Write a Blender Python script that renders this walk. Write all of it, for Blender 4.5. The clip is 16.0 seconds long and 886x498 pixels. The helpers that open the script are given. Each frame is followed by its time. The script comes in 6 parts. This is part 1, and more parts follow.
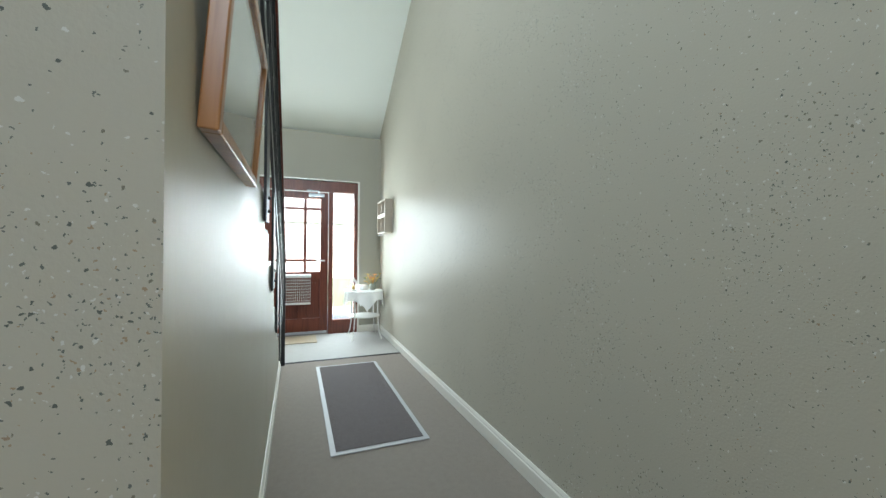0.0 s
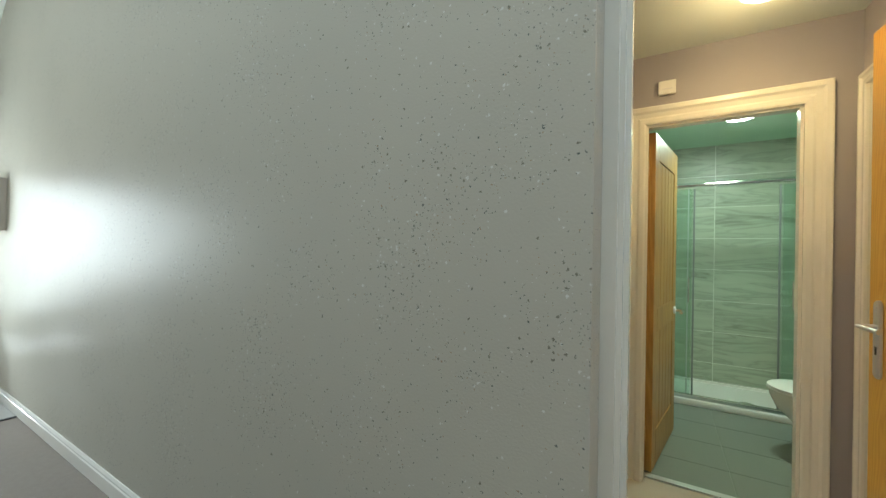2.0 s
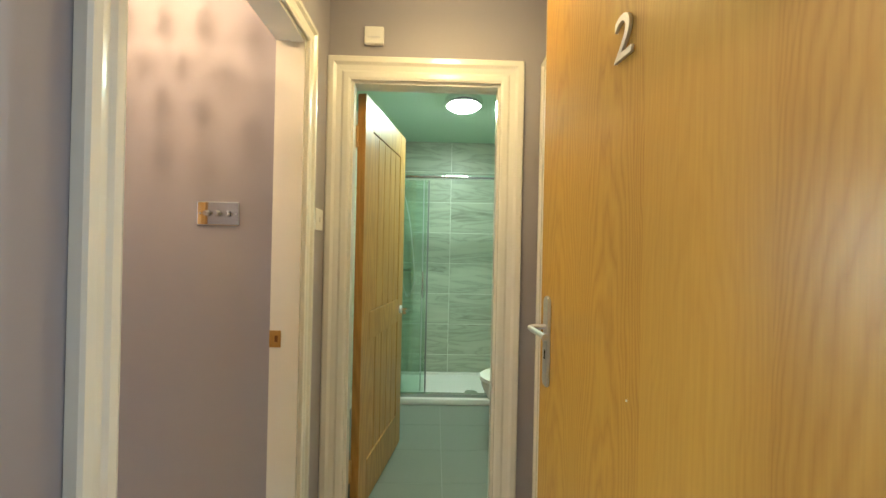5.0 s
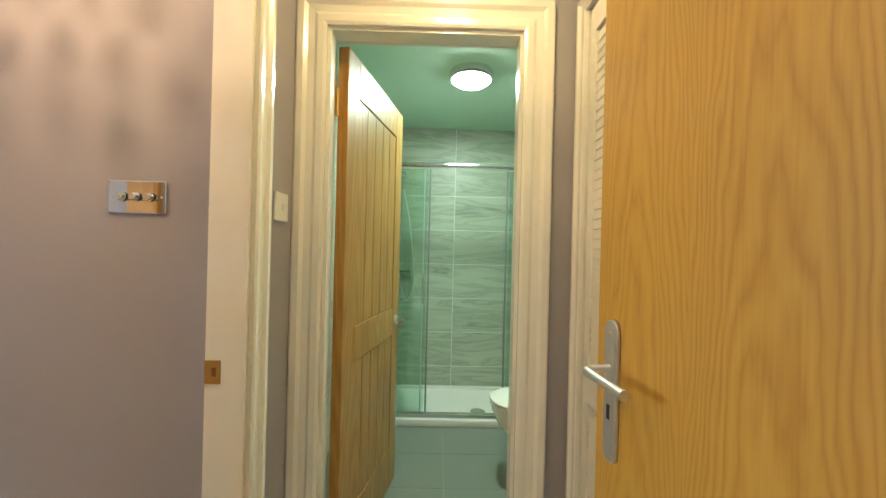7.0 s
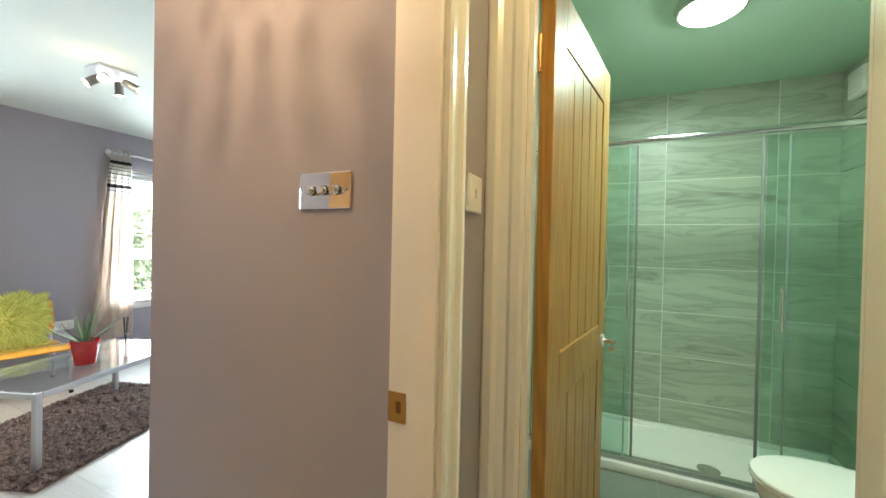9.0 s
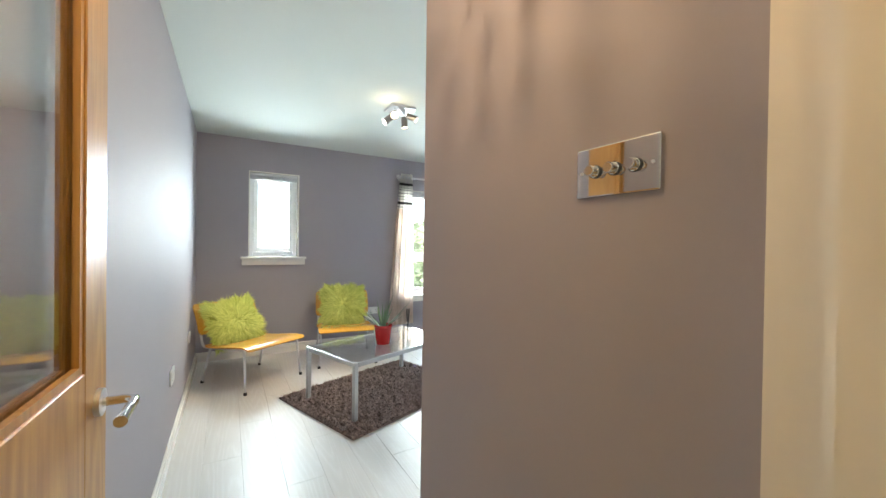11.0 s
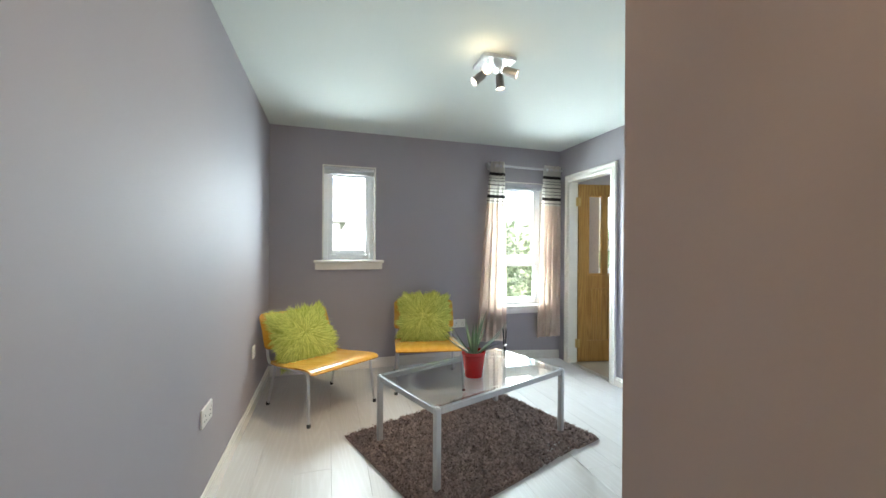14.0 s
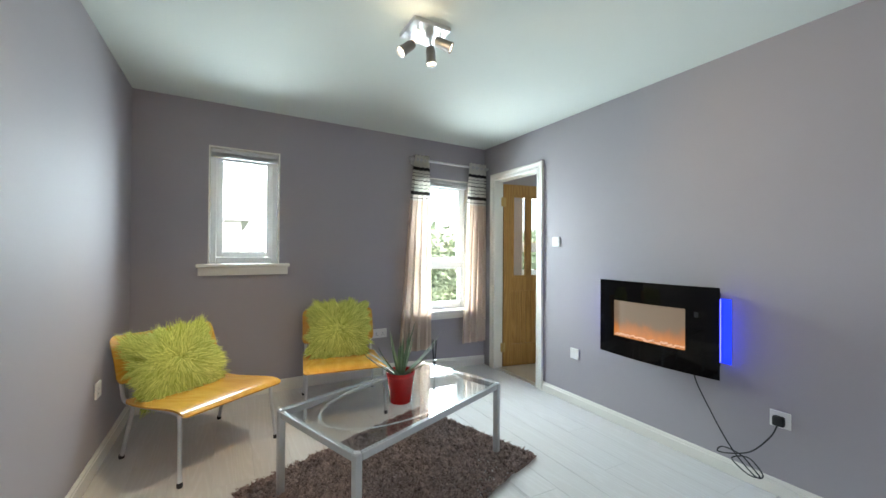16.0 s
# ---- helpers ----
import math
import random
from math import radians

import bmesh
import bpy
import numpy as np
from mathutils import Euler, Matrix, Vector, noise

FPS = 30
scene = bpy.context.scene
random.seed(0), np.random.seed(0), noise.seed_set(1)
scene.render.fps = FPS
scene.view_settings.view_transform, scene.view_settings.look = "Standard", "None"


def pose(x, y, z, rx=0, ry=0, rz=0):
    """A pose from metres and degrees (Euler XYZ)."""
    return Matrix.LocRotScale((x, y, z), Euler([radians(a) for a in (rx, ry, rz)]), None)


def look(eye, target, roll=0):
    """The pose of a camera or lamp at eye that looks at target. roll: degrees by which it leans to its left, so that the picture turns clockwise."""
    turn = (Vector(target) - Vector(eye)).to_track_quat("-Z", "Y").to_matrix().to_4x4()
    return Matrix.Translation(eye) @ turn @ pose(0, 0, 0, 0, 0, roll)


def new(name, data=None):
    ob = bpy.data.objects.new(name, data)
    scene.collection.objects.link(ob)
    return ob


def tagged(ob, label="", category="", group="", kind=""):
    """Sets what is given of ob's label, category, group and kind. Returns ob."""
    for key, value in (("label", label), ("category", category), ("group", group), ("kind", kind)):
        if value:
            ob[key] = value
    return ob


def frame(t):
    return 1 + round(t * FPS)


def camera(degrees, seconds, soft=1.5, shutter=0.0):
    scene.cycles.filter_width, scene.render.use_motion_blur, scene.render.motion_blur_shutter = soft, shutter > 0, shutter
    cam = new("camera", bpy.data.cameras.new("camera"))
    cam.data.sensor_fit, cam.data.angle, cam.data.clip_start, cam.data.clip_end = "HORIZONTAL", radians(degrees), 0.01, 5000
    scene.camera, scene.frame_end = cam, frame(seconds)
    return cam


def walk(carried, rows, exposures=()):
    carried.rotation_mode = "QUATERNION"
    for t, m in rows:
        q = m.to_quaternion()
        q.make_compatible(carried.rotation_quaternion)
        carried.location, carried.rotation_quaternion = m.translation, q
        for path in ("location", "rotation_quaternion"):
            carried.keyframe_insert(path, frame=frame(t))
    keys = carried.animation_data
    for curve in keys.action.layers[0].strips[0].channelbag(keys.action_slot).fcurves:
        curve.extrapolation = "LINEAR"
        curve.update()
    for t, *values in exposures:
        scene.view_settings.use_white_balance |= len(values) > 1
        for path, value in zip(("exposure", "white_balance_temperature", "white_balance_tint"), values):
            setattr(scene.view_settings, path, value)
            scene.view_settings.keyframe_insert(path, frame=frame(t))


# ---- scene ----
cam = camera(100.1, 16.0)

PATH = [
    (0, (0.11, -1.109, 1.161), (-1.75, -0.374, 1.166), 0.5),
    (0.5, (0.09, -1.054, 1.191), (-1.696, -0.154, 1.194), 0.6),
    (1, (0.075, -0.971, 1.222), (-1.566, 0.172, 1.223), 0.7),
    (1.5, (0.078, -0.871, 1.251), (-1.311, 0.569, 1.25), 0.8),
    (2, (0.097, -0.781, 1.272), (-0.918, 0.942, 1.274), 0.9),
    (2.5, (0.173, -0.692, 1.281), (-0.425, 1.217, 1.29), 0.9),
    (3, (0.242, -0.589, 1.275), (0.0, 1.396, 1.286), 0.8),
    (3.5, (0.307, -0.457, 1.269), (0.261, 1.542, 1.282), 0.9),
    (4, (0.354, -0.314, 1.261), (0.38, 1.685, 1.271), 1.0),
    (6.5, (0.409, 0.273, 1.248), (0.45, 2.272, 1.25), 1.3),
    (7, (0.397, 0.341, 1.247), (0.422, 2.341, 1.249), 1.4),
    (7.5, (0.366, 0.389, 1.242), (0.337, 2.389, 1.243), 1.3),
    (8, (0.325, 0.472, 1.23), (0.141, 2.463, 1.227), 1.4),
    (8.5, (0.274, 0.569, 1.232), (-0.197, 2.513, 1.221), 1.3),
    (9, (0.212, 0.661, 1.244), (-0.619, 2.48, 1.223), 1.2),
    (9.5, (0.15, 0.72, 1.243), (-1.036, 2.331, 1.222), 1.0),
    (10, (0.098, 0.76, 1.243), (-1.363, 2.126, 1.22), 0.8),
    (12.3, (-0.216, 0.843, 1.221), (-2.086, 1.55, 1.206), 0.7),
    (12.5, (-0.256, 0.866, 1.225), (-2.144, 1.526, 1.208), 0.6),
    (13, (-0.404, 0.904, 1.213), (-2.316, 1.492, 1.203), 0.7),
    (13.5, (-0.599, 0.956, 1.202), (-2.515, 1.529, 1.199), 0.7),
    (14, (-0.763, 1.031, 1.205), (-2.675, 1.619, 1.205), 0.4),
    (14.5, (-0.884, 1.084, 1.205), (-2.761, 1.775, 1.209), 0.4),
    (15, (-0.981, 1.104, 1.2), (-2.803, 1.927, 1.21), 0.5),
    (15.5, (-1.058, 1.116, 1.204), (-2.832, 2.039, 1.213), 0.4),
    (16, (-1.118, 1.117, 1.196), (-2.852, 2.113, 1.211), 0.4),
]
walk(cam, [(t, look(eye, target, roll)) for t, eye, target, roll in PATH], [(0, 2.2), (1, 2.15), (1.5, 2.08), (2, 2.16), (2.5, 2.5), (3, 2.58), (4, 2.47), (7, 2.52), (9, 2.5), (10, 2.35), (12.3, 2.13), (14, 1.9), (16, 1.68)])

# ---- light ----
world = bpy.data.worlds.new("sky")
scene.world = world
world.use_nodes = True
wn = world.node_tree.nodes
sky = wn.new("ShaderNodeTexSky")
sky.sky_type, sky.sun_disc, sky.sun_elevation, sky.sun_rotation = "NISHITA", False, radians(42), radians(60)
sky.air_density, sky.dust_density, sky.ozone_density = 1.0, 0.6, 1.0
world.node_tree.links.new(sky.outputs[0], wn["Background"].inputs[0])
wn["Background"].inputs[1].default_value = 0.15

sun = new("sun", bpy.data.lights.new("sun", "SUN"))
sun.data.energy, sun.data.angle, sun.data.color = 5.0, radians(20), (1.0, 0.96, 0.9)
sun.matrix_world = look((0, 0, 0), (-math.sin(radians(60)), -math.cos(radians(60)), -math.tan(radians(42))))


def window_light(name, centre, toward, width, height, watts, colour=(0.86, 0.95, 1.0), spread=180):
    lamp = new(name, bpy.data.lights.new(name, "AREA"))
    lamp.data.shape, lamp.data.size, lamp.data.size_y = "RECTANGLE", width, height
    lamp.data.energy, lamp.data.color, lamp.data.spread = watts, colour, radians(spread)
    lamp.matrix_world = look(centre, [a + b for a, b in zip(centre, toward)])
    return lamp


def bulb(name, place, watts, colour, radius=0.03):
    lamp = new(name, bpy.data.lights.new(name, "POINT"))
    lamp.data.energy, lamp.data.color, lamp.data.shadow_soft_size = watts, colour, radius
    lamp.location = place
    return lamp


def disc_light(name, place, radius, watts, colour):
    lamp = new(name, bpy.data.lights.new(name, "AREA"))
    lamp.data.shape, lamp.data.size, lamp.data.energy, lamp.data.color = "DISK", 2 * radius, watts, colour
    lamp.location = place
    return lamp


scene.view_settings.exposure = 2.3
DAY = (0.80, 0.95, 1.0)
WARM = (1.0, 0.73, 0.32)
window_light("daylight_large_window", (-4.84, 3.09, 1.30), (1, 0, -0.14), 0.66, 1.34, 27, DAY, 125)
window_light("daylight_small_window", (-4.84, 1.235, 1.575), (1, 0, -0.14), 0.46, 0.88, 12.5, DAY, 125)
window_light("daylight_sidelight", (-5.24, -0.50, 1.04), (1, 0, 0), 0.26, 1.66, 6, DAY)
window_light("daylight_front_door", (-5.24, -1.1, 1.37), (1, 0, 0), 0.6, 0.95, 13, DAY)
window_light("daylight_kitchen", (-4.79, 4.75, 1.44), (1, 0, 0), 1.0, 1.0, 20, DAY)
# Added fill from an assumed opening in the unseen hall end wall.
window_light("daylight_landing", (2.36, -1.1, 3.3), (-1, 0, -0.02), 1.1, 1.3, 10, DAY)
# Added overhead fill for the hall; the roof opening is assumed, out of view.
window_light("daylight_rooflight", (-1.1, -1.5, 4.78), (-0.25, 0.1, -1), 1.5, 1.5, 13, DAY)
disc_light("vestibule_lamp", (0.437, 1.10, 2.270), 0.085, 0.75, WARM)
bulb("vestibule_bulb", (0.437, 1.10, 2.255), 1.05, WARM, 0.06)
disc_light("bathroom_lamp", (0.57, 2.57, 2.228), 0.11, 2.8, (0.70, 1.0, 0.78))
bulb("corridor_bulb", (-0.62, 0.90, 2.19), 4.0, (1.0, 0.67, 0.38), 0.010)
bulb("spot_bulb", (-2.735, 1.89, 2.235), 0.3, (1.0, 0.82, 0.55), 0.03)
for spot_at, spot_to, watts in (((-2.769, 2.126, 2.255), (-1.75, 3.6, 1.65), 8.0), ((-2.923, 1.874, 2.235), (-2.1, 0.5, 1.5), 4.5), ((-2.905, 2.07, 2.205), (-3.72, 0.95, 0.0), 23.0)):
    lamp = new("spot_beam", bpy.data.lights.new("spot_beam", "SPOT"))
    lamp.data.energy, lamp.data.color, lamp.data.spot_size, lamp.data.spot_blend, lamp.data.shadow_soft_size = watts, (1.0, 0.79, 0.53), radians(75), 1.0, 0.02
    lamp.matrix_world = look(spot_at, spot_to)


# ---- materials ----
def nodes(name):
    m = bpy.data.materials.new(name)
    m.use_nodes = True
    n = m.node_tree.nodes
    return m, n, m.node_tree.links.new, n["Principled BSDF"]


def material(name, base, rough=0.5, metal=0.0, var=0.06, scale=5.0, bump=0.0, fine=120.0, stretch=(1, 1, 1), coat=0.0, rough_var=0.0):
    """Plain surface: broad mottling, fine relief and an uneven gloss."""
    m, n, link, out = nodes(name)
    at = n.new("ShaderNodeTexCoord")
    mp = n.new("ShaderNodeMapping")
    mp.inputs["Scale"].default_value = stretch
    link(at.outputs["Object"], mp.inputs[0])
    broad, small = n.new("ShaderNodeTexNoise"), n.new("ShaderNodeTexNoise")
    broad.inputs["Scale"].default_value, broad.inputs["Detail"].default_value = scale, 4
    small.inputs["Scale"].default_value, small.inputs["Detail"].default_value = fine, 3
    link(mp.outputs[0], broad.inputs[0]), link(mp.outputs[0], small.inputs[0])
    mix = n.new("ShaderNodeMix")
    mix.data_type, mix.blend_type = "RGBA", "MIX"
    mix.inputs[6].default_value = (*[c * (1 - var) for c in base], 1)
    mix.inputs[7].default_value = (*[min(1, c * (1 + var)) for c in base], 1)
    add = n.new("ShaderNodeMath")
    add.operation = "MULTIPLY_ADD"
    add.inputs[1].default_value, add.inputs[2].default_value = 0.35, 0.0
    link(small.outputs[0], add.inputs[0])
    tot = n.new("ShaderNodeMath")
    tot.operation = "MULTIPLY_ADD"
    tot.inputs[1].default_value = 0.65
    link(broad.outputs[0], tot.inputs[0]), link(add.outputs[0], tot.inputs[2])
    link(tot.outputs[0], mix.inputs[0]), link(mix.outputs[2], out.inputs["Base Color"])
    out.inputs["Roughness"].default_value, out.inputs["Metallic"].default_value = rough, metal
    out.inputs["Coat Weight"].default_value = coat
    if rough_var:
        rr = n.new("ShaderNodeMapRange")
        rr.inputs[3].default_value, rr.inputs[4].default_value = max(0, rough - rough_var), min(1, rough + rough_var)
        link(broad.outputs[0], rr.inputs[0]), link(rr.outputs[0], out.inputs["Roughness"])
    if bump:
        b = n.new("ShaderNodeBump")
        b.inputs["Strength"].default_value, b.inputs["Distance"].default_value = bump, 0.004
        link(small.outputs[0], b.inputs["Height"]), link(b.outputs[0], out.inputs["Normal"])
    return m


def flecked(name, base):
    """Stippled hall paint with dark, white and brown chips in loose drifts."""
    m, n, link, out = nodes(name)
    at = n.new("ShaderNodeTexCoord")
    drift, broad = n.new("ShaderNodeTexNoise"), n.new("ShaderNodeTexNoise")
    drift.inputs["Scale"].default_value, broad.inputs["Scale"].default_value = 3.2, 1.3
    drift.inputs["Detail"].default_value, broad.inputs["Detail"].default_value = 3, 4
    wob = n.new("ShaderNodeTexNoise")
    wob.inputs["Scale"].default_value = 140
    warp = n.new("ShaderNodeVectorMath")
    warp.operation = "MULTIPLY_ADD"
    warp.inputs[1].default_value = (0.011, 0.011, 0.011)
    link(wob.outputs["Color"], warp.inputs[0]), link(at.outputs["Object"], warp.inputs[2])
    for node in (drift, broad, wob):
        link(at.outputs["Object"], node.inputs[0])
    paint = n.new("ShaderNodeMix")
    paint.data_type = "RGBA"
    paint.inputs[6].default_value = (*[c * 0.94 for c in base], 1)
    paint.inputs[7].default_value = (*[c * 1.06 for c in base], 1)
    link(broad.outputs[0], paint.inputs[0])
    last = paint.outputs[2]
    height = None
    for scale, radius, low, stops in ((112, 0.34, 0.48, ((0.0, (0.13, 0.14, 0.13)), (0.42, (0.21, 0.20, 0.16)), (0.60, (0.62, 0.62, 0.59)), (0.88, (0.34, 0.25, 0.18)))),
                                      (230, 0.36, 0.44, ((0.0, (0.16, 0.17, 0.16)), (0.52, (0.60, 0.60, 0.58)), (0.8, (0.36, 0.27, 0.19))))):
        v = n.new("ShaderNodeTexVoronoi")
        v.inputs["Scale"].default_value = scale
        link(warp.outputs[0], v.inputs["Vector"])
        near = n.new("ShaderNodeMath")
        near.operation = "LESS_THAN"
        near.inputs[1].default_value = radius
        link(v.outputs["Distance"], near.inputs[0])
        sep = n.new("ShaderNodeSeparateColor")
        link(v.outputs["Color"], sep.inputs[0])
        few = n.new("ShaderNodeMapRange")
        few.inputs[1].default_value, few.inputs[2].default_value = low, low + 0.28
        few.inputs[3].default_value, few.inputs[4].default_value = 0.02, 0.22
        link(drift.outputs[0], few.inputs[0])
        pick = n.new("ShaderNodeMath")
        pick.operation = "LESS_THAN"
        link(sep.outputs[0], pick.inputs[0]), link(few.outputs[0], pick.inputs[1])
        both = n.new("ShaderNodeMath")
        both.operation = "MULTIPLY"
        link(near.outputs[0], both.inputs[0]), link(pick.outputs[0], both.inputs[1])
        ramp = n.new("ShaderNodeValToRGB")
        ramp.color_ramp.interpolation = "CONSTANT"
        while len(ramp.color_ramp.elements) < len(stops):
            ramp.color_ramp.elements.new(0.5)
        for e, (pos, col) in zip(ramp.color_ramp.elements, stops):
            e.position, e.color = pos, (*col, 1)
        link(sep.outputs[1], ramp.inputs[0])
        mix = n.new("ShaderNodeMix")
        mix.data_type = "RGBA"
        link(both.outputs[0], mix.inputs[0]), link(last, mix.inputs[6]), link(ramp.outputs[0], mix.inputs[7])
        last = mix.outputs[2]
    link(last, out.inputs["Base Color"])
    bump = n.new("ShaderNodeBump")
    bump.inputs["Strength"].default_value, bump.inputs["Distance"].default_value = 0.25, 0.002
    link(wob.outputs[0], bump.inputs["Height"]), link(bump.outputs[0], out.inputs["Normal"])
    sheen = n.new("ShaderNodeMapRange")
    sheen.inputs[3].default_value, sheen.inputs[4].default_value = 0.30, 0.42
    out.inputs["Specular IOR Level"].default_value = 0.038
    link(drift.outputs[0], sheen.inputs[0]), link(sheen.outputs[0], out.inputs["Roughness"])
    return m


def timber(name, dark, light, rough=0.4, along="z", scale=1.0, contrast=1.0, coat=0.15):
    """Wood with long grain, cathedral figure and pores."""
    m, n, link, out = nodes(name)
    at = n.new("ShaderNodeTexCoord")
    mp = n.new("ShaderNodeMapping")
    s = {"z": (3.4, 3.4, 0.30), "x": (0.30, 3.4, 3.4), "y": (3.4, 0.30, 3.4)}[along]
    mp.inputs["Scale"].default_value = [v * scale for v in s]
    link(at.outputs["Object"], mp.inputs[0])
    info = n.new("ShaderNodeObjectInfo")
    shift = n.new("ShaderNodeVectorMath")
    shift.operation = "MULTIPLY_ADD"
    shift.inputs[1].default_value = (7, 7, 7)
    link(info.outputs["Random"], shift.inputs[0]), link(mp.outputs[0], shift.inputs[2])
    a, b = n.new("ShaderNodeTexNoise"), n.new("ShaderNodeTexNoise")
    a.inputs["Scale"].default_value, a.inputs["Detail"].default_value, a.inputs["Distortion"].default_value = 0.9, 1.5, 0.25
    b.inputs["Scale"].default_value, b.inputs["Detail"].default_value = 24, 4
    link(shift.outputs[0], a.inputs[0]), link(shift.outputs[0], b.inputs[0])
    rings = n.new("ShaderNodeMath")
    rings.operation = "MULTIPLY"
    rings.inputs[1].default_value = 24.0
    link(a.outputs[0], rings.inputs[0])
    frac = n.new("ShaderNodeMath")
    frac.operation = "PINGPONG"
    frac.inputs[1].default_value = 0.5
    link(rings.outputs[0], frac.inputs[0])
    mixf = n.new("ShaderNodeMath")
    mixf.operation = "MULTIPLY_ADD"
    mixf.inputs[1].default_value = 0.9 * contrast
    link(frac.outputs[0], mixf.inputs[0])
    sc = n.new("ShaderNodeMath")
    sc.operation = "MULTIPLY_ADD"
    sc.inputs[1].default_value, sc.inputs[2].default_value = 0.9 * contrast, -0.12
    link(b.outputs[0], sc.inputs[0]), link(sc.outputs[0], mixf.inputs[2])
    ramp = n.new("ShaderNodeValToRGB")
    ramp.color_ramp.elements[0].color, ramp.color_ramp.elements[1].color = (*dark, 1), (*light, 1)
    ramp.color_ramp.elements[0].position, ramp.color_ramp.elements[1].position = 0.12, 0.58
    link(mixf.outputs[0], ramp.inputs[0]), link(ramp.outputs[0], out.inputs["Base Color"])
    out.inputs["Roughness"].default_value, out.inputs["Coat Weight"].default_value = rough, coat
    out.inputs["Coat Roughness"].default_value = 0.25
    bump = n.new("ShaderNodeBump")
    bump.inputs["Strength"].default_value, bump.inputs["Distance"].default_value = 0.12, 0.002
    link(b.outputs[0], bump.inputs["Height"]), link(bump.outputs[0], out.inputs["Normal"])
    return m


def veined(name, base, vein, rough=0.36):
    """Wavy sedimentary stone print on a ceramic wall tile, shifted from piece to piece."""
    m, n, link, out = nodes(name)
    at, info = n.new("ShaderNodeTexCoord"), n.new("ShaderNodeObjectInfo")
    mp = n.new("ShaderNodeMapping")
    mp.inputs["Scale"].default_value = (1.0, 5.5, 1.0)
    link(at.outputs["Object"], mp.inputs[0])
    shift = n.new("ShaderNodeVectorMath")
    shift.operation = "MULTIPLY_ADD"
    shift.inputs[1].default_value = (11, 5, 23)
    link(info.outputs["Random"], shift.inputs[0]), link(mp.outputs[0], shift.inputs[2])
    w = n.new("ShaderNodeTexNoise")
    w.inputs["Scale"].default_value, w.inputs["Detail"].default_value, w.inputs["Distortion"].default_value = 1.6, 6, 1.2
    link(shift.outputs[0], w.inputs[0])
    ramp = n.new("ShaderNodeValToRGB")
    e = ramp.color_ramp.elements
    e[0].position, e[0].color = 0.30, (*vein, 1)
    e[1].position, e[1].color = 0.72, (*[min(1, c * 1.12) for c in base], 1)
    for p, c in ((0.42, base), (0.5, [0.5 * (u + v) for u, v in zip(base, vein)]), (0.54, base)):
        k = e.new(p)
        k.color = (*c, 1)
    link(w.outputs[0], ramp.inputs[0]), link(ramp.outputs[0], out.inputs["Base Color"])
    out.inputs["Roughness"].default_value = rough
    return m


def glass(name, tint=(1, 1, 1), rough=0.0, alpha_mix=0.92):
    """Thin pane: mostly clear, with a real reflection."""
    m, n, link, out = nodes(name)
    clear, gloss, mix, edge = n.new("ShaderNodeBsdfTransparent"), n.new("ShaderNodeBsdfGlossy"), n.new("ShaderNodeMixShader"), n.new("ShaderNodeLayerWeight")
    clear.inputs[0].default_value = (*tint, 1)
    gloss.inputs["Roughness"].default_value = rough
    steep, scale = n.new("ShaderNodeMath"), n.new("ShaderNodeMath")
    steep.operation, scale.operation = "POWER", "MULTIPLY_ADD"
    steep.inputs[1].default_value, scale.inputs[1].default_value, scale.inputs[2].default_value = 4.0, 0.9, 0.045
    link(edge.outputs["Facing"], steep.inputs[0]), link(steep.outputs[0], scale.inputs[0])
    link(scale.outputs[0], mix.inputs[0]), link(clear.outputs[0], mix.inputs[1]), link(gloss.outputs[0], mix.inputs[2])
    link(mix.outputs[0], n["Material Output"].inputs[0])
    return m


def glow(name, colour, strength):
    m, n, link, out = nodes(name)
    out.inputs["Base Color"].default_value = (*colour, 1)
    out.inputs["Emission Color"].default_value, out.inputs["Emission Strength"].default_value = (*colour, 1), strength
    return m


HALL = flecked("flecked hall paint", (0.475, 0.45, 0.382))
HALL_SATIN = material("satin hall paint", (0.455, 0.44, 0.375), 0.40, var=0.10, scale=4, bump=0.06, fine=60, stretch=(1, 1, 0.45), rough_var=0.12)
HALL_SATIN.node_tree.nodes["Principled BSDF"].inputs["Specular IOR Level"].default_value = 0.12
HALL_CEIL = material("bright ceiling emulsion", (0.80, 0.84, 0.80), 0.8, var=0.02, scale=2, bump=0.05)
HALL_PLAIN = material("hall paint", (0.35, 0.335, 0.28), 0.5, var=0.05, scale=3, bump=0.15)
MAUVE = material("mauve emulsion", (0.355, 0.332, 0.357), 0.68, var=0.035, scale=2.5, bump=0.03, fine=260)
GREEN_CEIL = material("pale green ceiling emulsion", (0.54, 0.76, 0.61), 0.6, var=0.02, scale=2, bump=0.05)
WHITE_CEIL = material("ceiling emulsion", (0.66, 0.71, 0.67), 0.8, var=0.025, scale=2, bump=0.08)
GLOSS = material("white gloss paint", (0.80, 0.78, 0.72), 0.22, var=0.03, scale=6, bump=0.05, fine=40, coat=0.3)
UPVC = material("white upvc", (0.90, 0.91, 0.91), 0.25, var=0.02)
OAK = timber("oak veneer", (0.36, 0.18, 0.040), (0.53, 0.30, 0.080), 0.42, scale=1.15, contrast=0.62)
